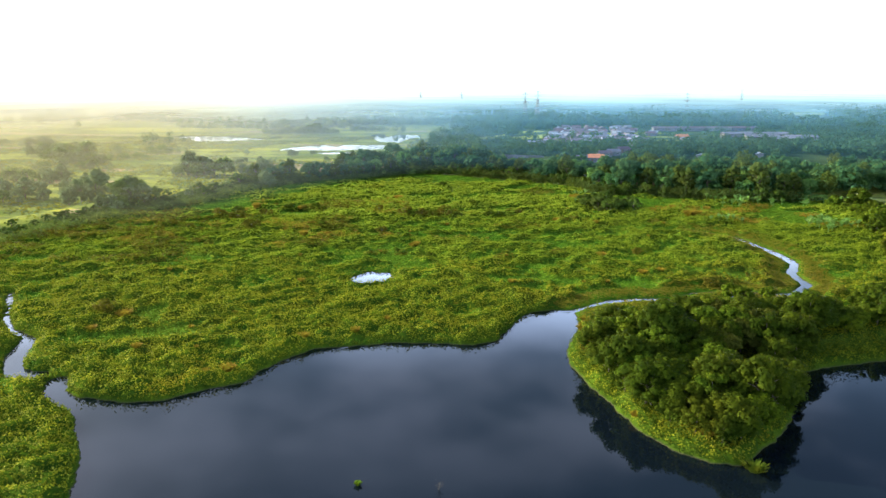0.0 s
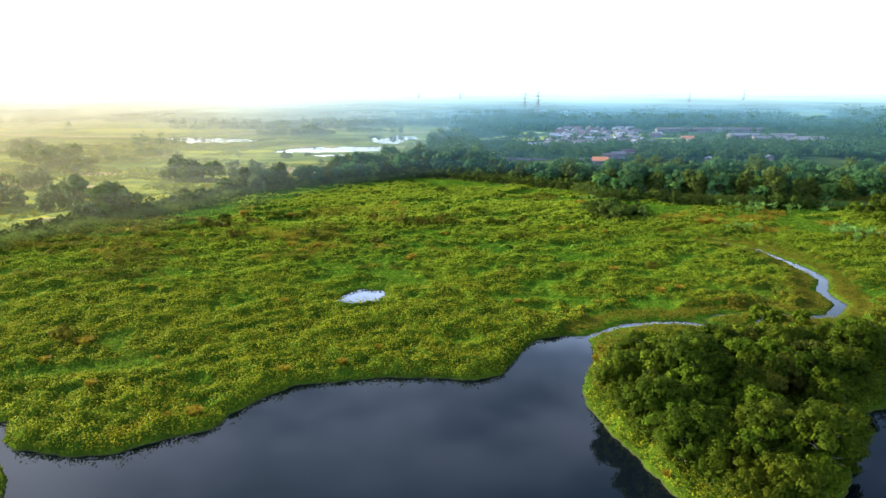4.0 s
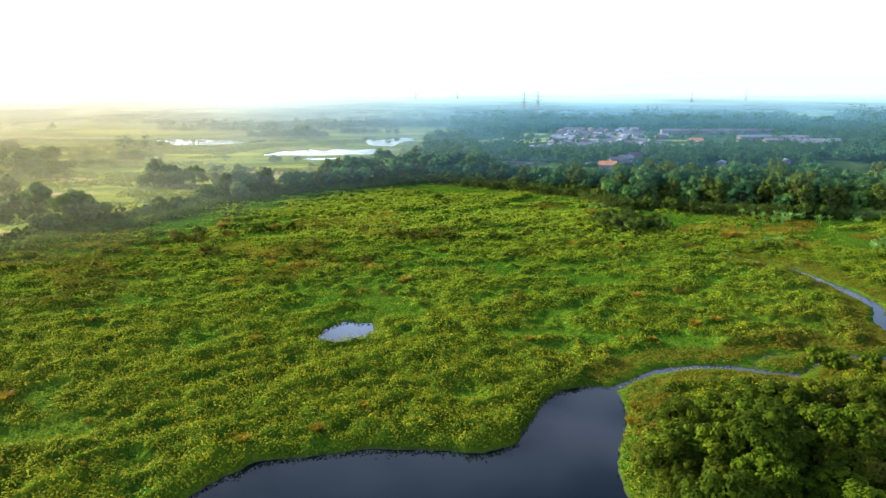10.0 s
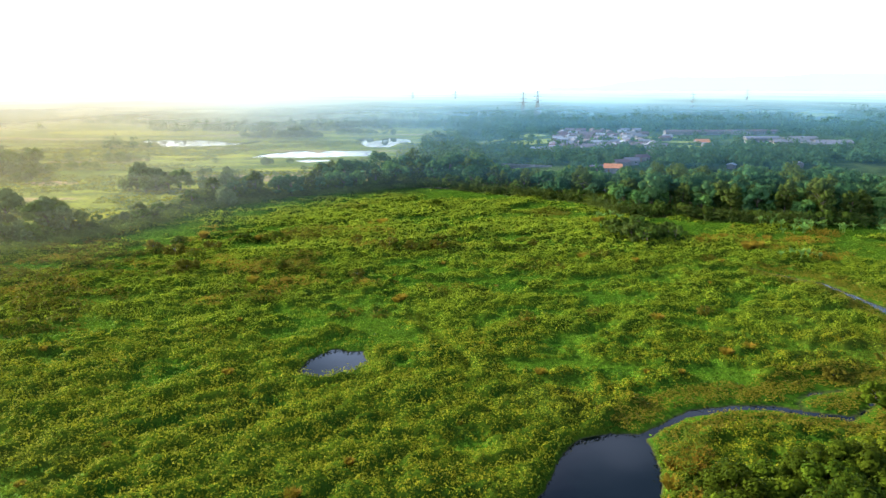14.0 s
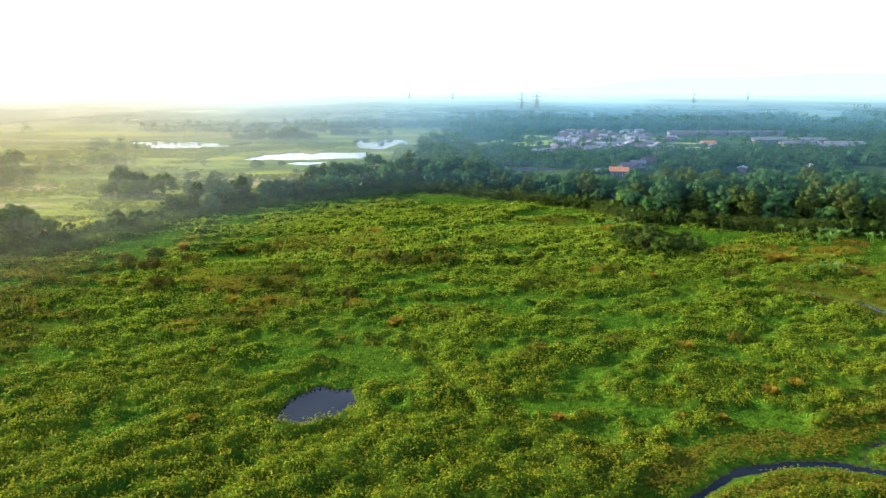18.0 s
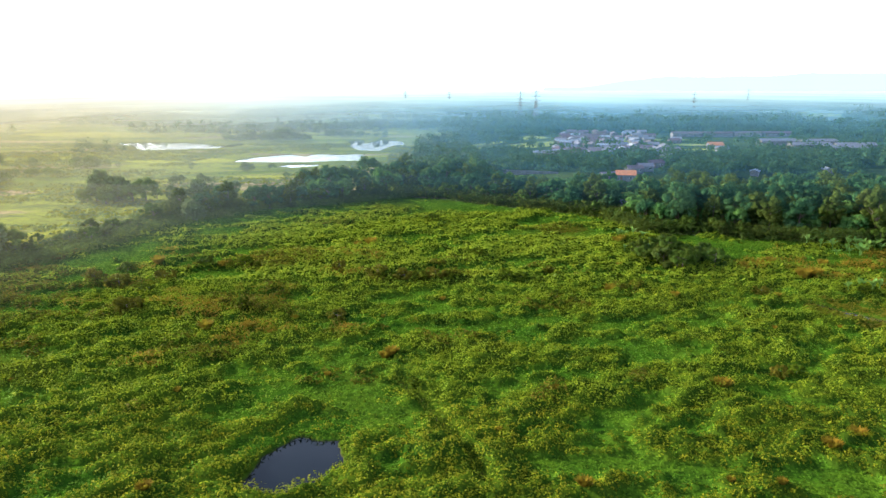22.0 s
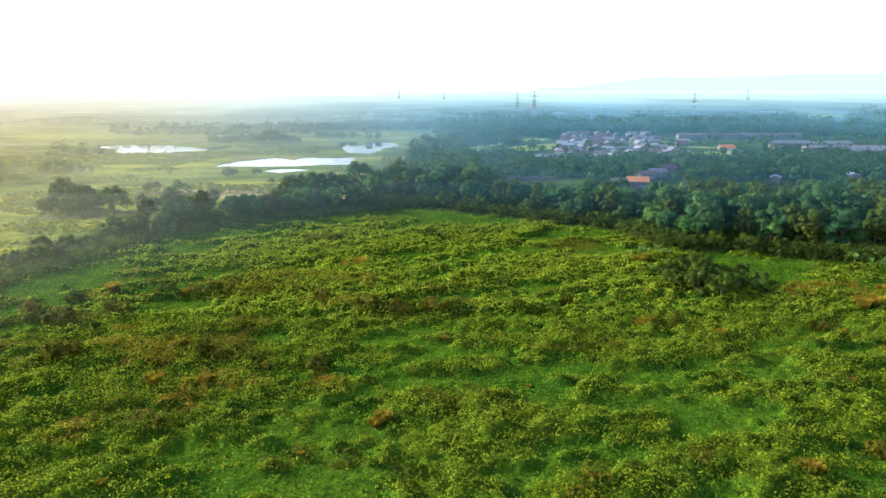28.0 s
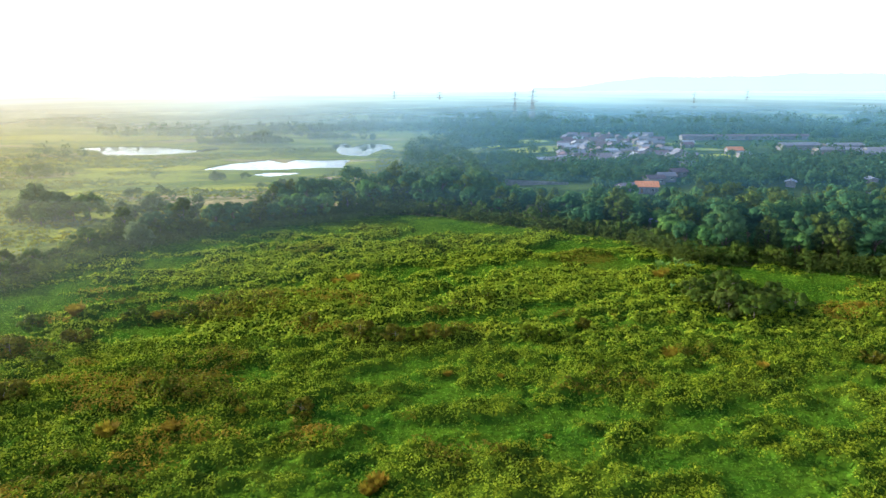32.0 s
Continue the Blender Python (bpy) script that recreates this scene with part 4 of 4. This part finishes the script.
rng = np.random.default_rng(8)
tufts = [tuft("sedge_tuft", 1.5, 1.5, 260, 1, MAT_SEDGE, "dry orange tuft of tall sedge standing in the meadow", "sedge tuft"),
         tuft("sedge_tuft", 1.1, 1.2, 190, 2, MAT_SEDGE, "straw coloured tuft of sedge standing in the meadow", "sedge tuft")]
for o in tufts:
    tagged(o, group="dry sedge tufts")
sp = [(39, 253, 1.3), (54, 304, 1.6), (56, 306, 1.3), (-51, 225, 1.2), (-43, 227, 1.2), (-34, 232, 1.2), (-13, 211, 1.2), (-12, 212.5, 1.0), (44, 197, 1.2), (43, 198, 0.8), (15, 168, 1.1),
      (57, 181, 1.1), (51, 177, 1.2), (-25, 304, 1.6), (-29, 303, 1.2), (-46, 275, 1.3), (-63, 275, 1.3), (-82, 278, 1.3), (94, 264, 1.6), (92, 263, 1.4), (96, 265, 1.4), (90, 277, 1.3), (103, 274, 1.4),
      (29, 133, 1.3), (27.5, 130, 1.2), (30, 136, 1.4), (26, 126, 1.2), (31, 139, 1.4), (28.5, 138, 1.2), (25.5, 122, 1.0), (33, 141, 1.3), (27, 134, 1.2), (-40, 112, 0.9), (-30, 128, 1.0), (-75, 132, 1.2), (-72, 140, 1.3), (-20, 131, 0.8), (-60, 120, 1.0), (28, 96, 0.9), (36, 88, 0.8)]
for _ in range(40):
    x, y = rng.uniform(-95, 85), rng.uniform(108, 300)
    if shore(np.array([x]), np.array([y]))[0] > 2 and inside(np.array([x]), np.array([y]), FIELD)[0]:
        sp.append((x, y, rng.uniform(0.4, 0.75)))
scatter(tufts, sp, rng, 0.65, 1.0)

bush = [tree("marsh_bush", 2.4, 2.3, -0.3, 24, 26, 0.26, 51, MAT_SCRUB, "dark brownish bush standing in the meadow", "bush"),
        tree("marsh_bush", 2.0, 2.0, -0.3, 22, 26, 0.26, 52, MAT_LEAF_POINT_BRIGHT, "low dark green bush standing in the meadow", "bush")]
for o in bush:
    tagged(o, group="bushes in the meadow")
bp = [(-19, 263, 1.2), (-16, 262, 1.3), (-12, 262, 1.4), (-8, 262, 1.3), (-4, 263, 1.2), (-1, 263, 1.0), (14, 262, 1.2), (18, 261, 1.2), (22, 260, 1.0), (25, 247, 1.1), (-25, 232, 1.0), (-47, 238, 1.1), (-72, 236, 1.3),
      (-83, 256, 1.4), (-74, 250, 1.2), (-6, 339, 1.3), (-74, 262, 1.3), (-52, 274, 1.2), (-57, 276, 1.3), (-68, 276, 1.3), (-88, 272, 1.4), (56, 202, 0.9), (59, 202, 0.9), (-7, 198, 0.7), (-92, 262, 1.3), (-78, 143, 1.0),
      (66, 168, 0.9), (80, 176, 0.8), (75, 250, 0.9), (98, 248, 1.0), (-30, 270, 1.0), (8, 285, 0.9), (26, 268, 0.9)]
scatter(bush, bp, rng, 0.85, 1.15)


def banana(seed):
    q = np.random.default_rng(seed)
    root = tagged(new("banana_plant"), "banana plant with long arching pale green leaves", "banana plant", "banana plants")
    part("stem", mesh_of("stem", *tube([(0, 0, -0.3), (0.03, 0, 0.7), (0, 0.04, 1.3)], (0.17, 0.14, 0.1), 7), MAT_BANANA, True), root)
    for k in range(8):
        a, up, ln = k * 0.785 + q.uniform(-0.3, 0.3), q.uniform(0.55, 1.4), q.uniform(1.9, 2.7)
        v, f = [], []
        for i in range(6):
            t = i / 5
            rad = ln * t * math.cos(up) * (1 - 0.1 * t)
            z = 1.1 + ln * t * math.sin(up) - 0.7 * t * t * ln * 0.5
            w = 0.36 * math.sin(math.pi * min(1.0, 0.12 + t * 0.9)) + 0.02
            c = np.array([rad * math.cos(a), rad * math.sin(a), z])
            s = np.array([-math.sin(a), math.cos(a), 0])
            v += [c - s * w + (0, 0, 0.12), c, c + s * w + (0, 0, 0.12)]
            if i:
                o = (i - 1) * 3
                f += [(o, o + 1, o + 4, o + 3), (o + 1, o + 2, o + 5, o + 4)]
        part("leaf", mesh_of("leaf", v, f, MAT_BANANA), root)
    return root


plants = [banana(3), banana(4)]
bp = [(53, 292, 0.8), (56, 311, 1.2), (58, 312, 1.3), (61, 312, 1.3), (64, 311, 1.2), (57, 286, 0.9), (60, 284, 0.8), (99, 250, 1.1), (102, 250, 1.2), (105, 252, 1.1), (96, 250, 0.9), (108, 251, 1.0)]
for x0, x1, y0, y1, n in ((128, 146, 228, 258, 30), (112, 172, 288, 308, 60)):
    bp += [(rng.uniform(x0, x1), rng.uniform(y0, y1), rng.uniform(0.9, 1.4)) for _ in range(n)]
scatter(plants, bp, rng, 0.9, 1.15)

# ---- village ----


def roof_material(name, a, b, rough=0.8):
    m = Nodes(name)
    w = m.coord()
    own = m.add("ShaderNodeObjectInfo").outputs["Random"]
    wave = m.add("ShaderNodeTexWave", Vector=w, Scale=1.6, Distortion=0.0)
    c = m.mix(m.noise(w, 0.7, 5), a, b)
    c = m.mix(m.rng(own, 0, 1, 0.0, 0.5), c, (0.19, 0.18, 0.21))
    return m.surface(m.principled(c, rough, 0.0, m.bump(wave.outputs["Fac"], 0.5, 0.05), 0.2))


ROOFS = [roof_material("grey_sheet_roof", (0.12, 0.12, 0.16), (0.21, 0.20, 0.25)), roof_material("maroon_sheet_roof", (0.10, 0.06, 0.08), (0.17, 0.11, 0.13)),
         roof_material("pale_sheet_roof", (0.24, 0.25, 0.30), (0.38, 0.38, 0.44)), roof_material("tile_roof", (0.42, 0.15, 0.06), (0.55, 0.22, 0.09))]
MAT_WALL = plain_material("rendered_wall", (0.14, 0.13, 0.14), (0.23, 0.21, 0.22), 0.8, 0.9)
MAT_WALL_DIM = plain_material("weathered_wall", (0.12, 0.11, 0.11), (0.20, 0.18, 0.18), 0.8, 0.9)
MAT_DARK = plain_material("dark_opening", (0.03, 0.03, 0.035), (0.05, 0.05, 0.055), 2.0, 0.3)
MAT_DOOR = plain_material("painted_door", (0.16, 0.10, 0.06), (0.24, 0.15, 0.09), 2.0, 0.6)
MAT_STEEL = plain_material("galvanised_steel", (0.10, 0.10, 0.11), (0.17, 0.17, 0.18), 2.0, 0.6, 0.0)
MAT_CONCRETE = plain_material("pale_concrete", (0.42, 0.41, 0.40), (0.60, 0.58, 0.56), 0.5, 0.9)


def box(x0, x1, y0, y1, z0, z1):
    v = [(x, y, z) for z in (z0, z1) for y in (y0, y1) for x in (x0, x1)]
    return np.array(v, float), np.array([(0, 2, 3, 1), (4, 5, 7, 6), (0, 1, 5, 4), (2, 6, 7, 3), (0, 4, 6, 2), (1, 3, 7, 5)])


def house(w, d, h, pitch, roof, wall, label, bays=2, category="house", group="village houses"):
    """Walls with gables, two roof slopes with eaves, doors and windows set into the long sides."""
    root = tagged(new("house"), label, category, group)
    top = h + d / 2 * pitch
    v = np.array([(-w / 2, -d / 2, -0.6), (w / 2, -d / 2, -0.6), (w / 2, d / 2, -0.6), (-w / 2, d / 2, -0.6), (-w / 2, -d / 2, h), (w / 2, -d / 2, h), (w / 2, d / 2, h), (-w / 2, d / 2, h),
                  (-w / 2, 0, top), (w / 2, 0, top)], float)
    bm = bmesh.new()
    vs = [bm.verts.new(c) for c in v]
    for f in ((0, 1, 5, 4), (2, 3, 7, 6), (1, 2, 6, 9, 5), (3, 0, 4, 8, 7), (3, 2, 1, 0), (4, 5, 9, 8), (6, 7, 8, 9)):
        bm.faces.new([vs[i] for i in f])
    me = bpy.data.meshes.new("wall")
    bm.to_mesh(me)
    bm.free()
    me.materials.append(wall)
    part("wall", me, root)
    e, th = 0.5, 0.12
    for s in (-1, 1):
        a = np.array([(x, y, z) for x in (-w / 2 - e, w / 2 + e) for y, z in ((0, top + 0.03), (s * (d / 2 + e), h - e * pitch + 0.03), (s * (d / 2 + e), h - e * pitch + 0.03 + th), (0, top + 0.03 + th))], float)
        part("roof", mesh_of("roof", a, [(0, 1, 2, 3), (7, 6, 5, 4), (0, 4, 5, 1), (1, 5, 6, 2), (2, 6, 7, 3), (3, 7, 4, 0)], roof), root)
    for s in (-1, 1):
        for k in range(bays):
            x = (k + 0.5) / bays * w - w / 2
            y = s * d / 2
            if k == 0 and s == -1:
                part("door", mesh_of("door", *box(x - 0.45, x + 0.45, y - 0.05, y + 0.05, 0.05, 2.05), MAT_DOOR), root)
            else:
                win = part("window", mesh_of("window", *box(x - 0.65, x + 0.65, y - 0.06, y + 0.06, 0.95, 2.05), MAT_CONCRETE), root)
                part("pane", mesh_of("pane", *box(x - 0.55, x + 0.55, y - 0.08, y + 0.08, 1.05, 1.95), MAT_DARK), win)
    return root


def set_down(kinds, places):
    for k, x, y, turn in places:
        z = float(min(height(np.array([x - 2, x + 2]), np.array([y, y])))) - 0.05
        m = pose(x, y, z, 0, 0, turn)
        if id(kinds[k]) not in PLACED:
            PLACED.add(id(kinds[k]))
            kinds[k].matrix_basis = m
        else:
            copy_thing(kinds[k], m)


homes = [house(7.5, 5.5, 2.7, 0.45, ROOFS[0], MAT_WALL, "small village house with a grey sheet roof"),
         house(8, 5.5, 2.7, 0.45, ROOFS[1], MAT_WALL_DIM, "small village house with a dull maroon roof"),
         house(7, 5, 2.8, 0.5, ROOFS[2], MAT_WALL, "pale village house with a whitish sheet roof"),
         house(9, 7, 3.0, 0.5, ROOFS[3], MAT_WALL, "rendered house with an orange tiled roof"),
         house(26, 9, 3.6, 0.3, ROOFS[0], MAT_WALL_DIM, "long low shed with a weathered grey roof", 6, "shed", "long sheds"),
         house(24, 7, 3.2, 0.35, ROOFS[1], MAT_WALL, "long terrace of rooms with a maroon roof", 6, "terrace", "long sheds"),
         house(5, 4, 2.3, 0.35, ROOFS[2], MAT_WALL_DIM, "small hut with a pale roof among the trees", 1, "hut", "huts"),
         house(2.4, 2.0, 1.5, 0.3, ROOFS[2], MAT_WALL_DIM, "tiny field shelter with a pale sheet roof", 1, "shelter", "huts")]
rng = np.random.default_rng(19)
rows = []
for j, y in enumerate((503, 515, 527, 540, 553, 567, 582, 598, 615, 634, 655, 680, 706)):
    x0, x1 = (66 + 0.22 * (y - 510), 142 + 0.2 * (y - 510))
    x = x0 + rng.uniform(0, 6)
    while x < x1:
        if rng.uniform() < 0.86:
            rows.append((int(rng.choice([0, 0, 0, 1, 1, 1, 2])), x, y + rng.normal() * 1.2, rng.choice([0, 0, 90]) + rng.normal() * 4))
        x += rng.uniform(8.5, 12)
rows += [(2, 60, 522, 10), (0, 66, 518, 5), (2, 72, 520, 5), (1, 81, 428, 15), (3, 89, 427, -10), (1, 97, 441, 10), (0, 104, 446, 0), (1, 112, 455, 20), (3, 184, 556, 0), (2, 180, 534, 10), (2, 178, 616, 0), (1, 172, 604, 0),
         (6, 75, 374, 10), (7, 86, 322, 20), (6, 157, 436, 60), (6, 168, 408, 30), (3, 181, 411, 10), (6, 196, 440, 80), (0, 127, 481, 25)]
rows += [(5, 206 + 26 * k, 674 + 0.5 * k, 0) for k in range(4)] + [(4, 240, 585, 3), (4, 268, 583, 3), (4, 246, 552, 0), (4, 274, 548, 0), (4, 256, 530, 2)]
set_down(homes, rows)

# concrete road wall above the wood
wall = tagged(new("long_wall"), "long pale concrete wall beside the road above the wood", "wall")
wall.matrix_basis = pose(45, 451, float(height(np.array([45.0]), np.array([451.0]))[0]) + 0.6, 0, 0, -22)
for k in range(12):
    x = -15 + 2.5 * k
    part("panel", mesh_of("panel", *box(x + 0.13, x + 2.37, -0.1, 0.1, -1.5, 1.3), MAT_WALL_DIM), wall)
    part("post", mesh_of("post", *box(x - 0.13, x + 0.13, -0.16, 0.16, -1.5, 1.45), MAT_WALL_DIM), wall)


# ---- power line ----
def pylon():
    root = tagged(new("pylon"), "steel lattice power pylon rising out of the mist", "pylon", "power pylons")
    H, legs = 41.0, []
    for sx, sy in ((1, 1), (1, -1), (-1, -1), (-1, 1)):
        part("leg", mesh_of("leg", *tube([(3.6 * sx, 3.6 * sy, -1), (1.0 * sx, 1.0 * sy, 26), (0.35 * sx, 0.35 * sy, H)], (0.2, 0.16, 0.1), 4), MAT_STEEL), root)
    br = []
    for k in range(10):
        z0, z1 = k * 2.7, (k + 1) * 2.7
        a, b = 3.5 - 0.096 * z0, 3.5 - 0.096 * z1
        for (ux, uy), (vx, vy) in (((1, 1), (1, -1)), ((1, -1), (-1, -1)), ((-1, -1), (-1, 1)), ((-1, 1), (1, 1))):
            br.append(tube([(a * ux, a * uy, z0), (b * vx, b * vy, z1)], (0.08, 0.08), 3))
            br.append(tube([(a * vx, a * vy, z0), (b * ux, b * uy, z1)], (0.08, 0.08), 3))
    part("bracing", mesh_of("bracing", *joined(br), MAT_STEEL), root)
    for z, w in ((27, 6.5), (32, 5.5), (37, 4.5)):
        arm = joined([tube([(-w, 0, z), (0, 0.6, z + 1.1), (w, 0, z)], (0.1, 0.12, 0.1), 4), tube([(-w, 0, z), (0, -0.6, z - 0.3), (w, 0, z)], (0.1, 0.12, 0.1), 4)])
        part("cross_arm", mesh_of("cross_arm", *arm, MAT_STEEL), root)
    return root


tower = pylon()
set_down([tower], [(0, 104, 862, 20), (0, 101, 985, 20), (0, 378, 1130, 20), (0, 16, 1421, 20), (0, 547, 1329, 20), (0, -73, 1528, 20)])

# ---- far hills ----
m = Nodes("glowing_haze_hills")
# Hills emit pale blue: the haze before them is put into their glow.
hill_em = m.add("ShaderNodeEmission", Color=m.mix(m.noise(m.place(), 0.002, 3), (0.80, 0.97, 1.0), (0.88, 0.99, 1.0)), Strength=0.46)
MAT_HILL_GLOW = m.surface(hill_em.outputs["Emission"])
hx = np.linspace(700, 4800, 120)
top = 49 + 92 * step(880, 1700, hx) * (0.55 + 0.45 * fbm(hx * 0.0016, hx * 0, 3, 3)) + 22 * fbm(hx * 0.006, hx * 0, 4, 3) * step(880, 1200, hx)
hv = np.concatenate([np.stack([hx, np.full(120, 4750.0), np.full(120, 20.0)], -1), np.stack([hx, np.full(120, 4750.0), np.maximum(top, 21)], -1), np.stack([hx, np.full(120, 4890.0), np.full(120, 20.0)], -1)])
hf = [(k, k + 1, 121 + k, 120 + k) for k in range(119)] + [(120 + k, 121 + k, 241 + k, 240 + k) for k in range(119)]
tagged(new("backdrop_hills", mesh_of("backdrop_hills", hv, hf, MAT_HILL_GLOW, True)), "backdrop hills far beyond the mist, glowing pale blue for haze", "hills", kind="structure")

# ---- floating scraps in the lake ----
rng = np.random.default_rng(4)
raft = tuft("floating_weed", 0.5, 0.5, 60, 9, MAT_GRASS, "small clump of green weed floating in the lake", "water weed")
raft.matrix_basis = pose(-12.2, 78, 0.0)
raft = tuft("floating_weed", 1.2, 1.6, 120, 10, MAT_CREEPER, "leafy clump growing in the shallow water off the point", "water weed")
raft.matrix_basis = pose(40.5, 82.3, -0.1)
branch = [tube([(0, 0, -0.3), (0.1, 0.2, 0.5), (0.3, 0.1, 1.2)], (0.05, 0.04, 0.02), 5)]
for k in range(7):
    a = rng.uniform(0, 6.28)
    branch.append(tube([(0.1, 0.15, 0.3 + 0.1 * k), (0.1 + 0.6 * math.cos(a), 0.15 + 0.6 * math.sin(a), 0.6 + 0.12 * k)], (0.025, 0.01), 4))
snag = new("dead_branch", mesh_of("dead_branch", *joined(branch), MAT_BARK, True))
snag.matrix_basis = pose(-1.8, 77, -0.05)
tagged(snag, "bare brown branch sticking out of the lake", "branch")

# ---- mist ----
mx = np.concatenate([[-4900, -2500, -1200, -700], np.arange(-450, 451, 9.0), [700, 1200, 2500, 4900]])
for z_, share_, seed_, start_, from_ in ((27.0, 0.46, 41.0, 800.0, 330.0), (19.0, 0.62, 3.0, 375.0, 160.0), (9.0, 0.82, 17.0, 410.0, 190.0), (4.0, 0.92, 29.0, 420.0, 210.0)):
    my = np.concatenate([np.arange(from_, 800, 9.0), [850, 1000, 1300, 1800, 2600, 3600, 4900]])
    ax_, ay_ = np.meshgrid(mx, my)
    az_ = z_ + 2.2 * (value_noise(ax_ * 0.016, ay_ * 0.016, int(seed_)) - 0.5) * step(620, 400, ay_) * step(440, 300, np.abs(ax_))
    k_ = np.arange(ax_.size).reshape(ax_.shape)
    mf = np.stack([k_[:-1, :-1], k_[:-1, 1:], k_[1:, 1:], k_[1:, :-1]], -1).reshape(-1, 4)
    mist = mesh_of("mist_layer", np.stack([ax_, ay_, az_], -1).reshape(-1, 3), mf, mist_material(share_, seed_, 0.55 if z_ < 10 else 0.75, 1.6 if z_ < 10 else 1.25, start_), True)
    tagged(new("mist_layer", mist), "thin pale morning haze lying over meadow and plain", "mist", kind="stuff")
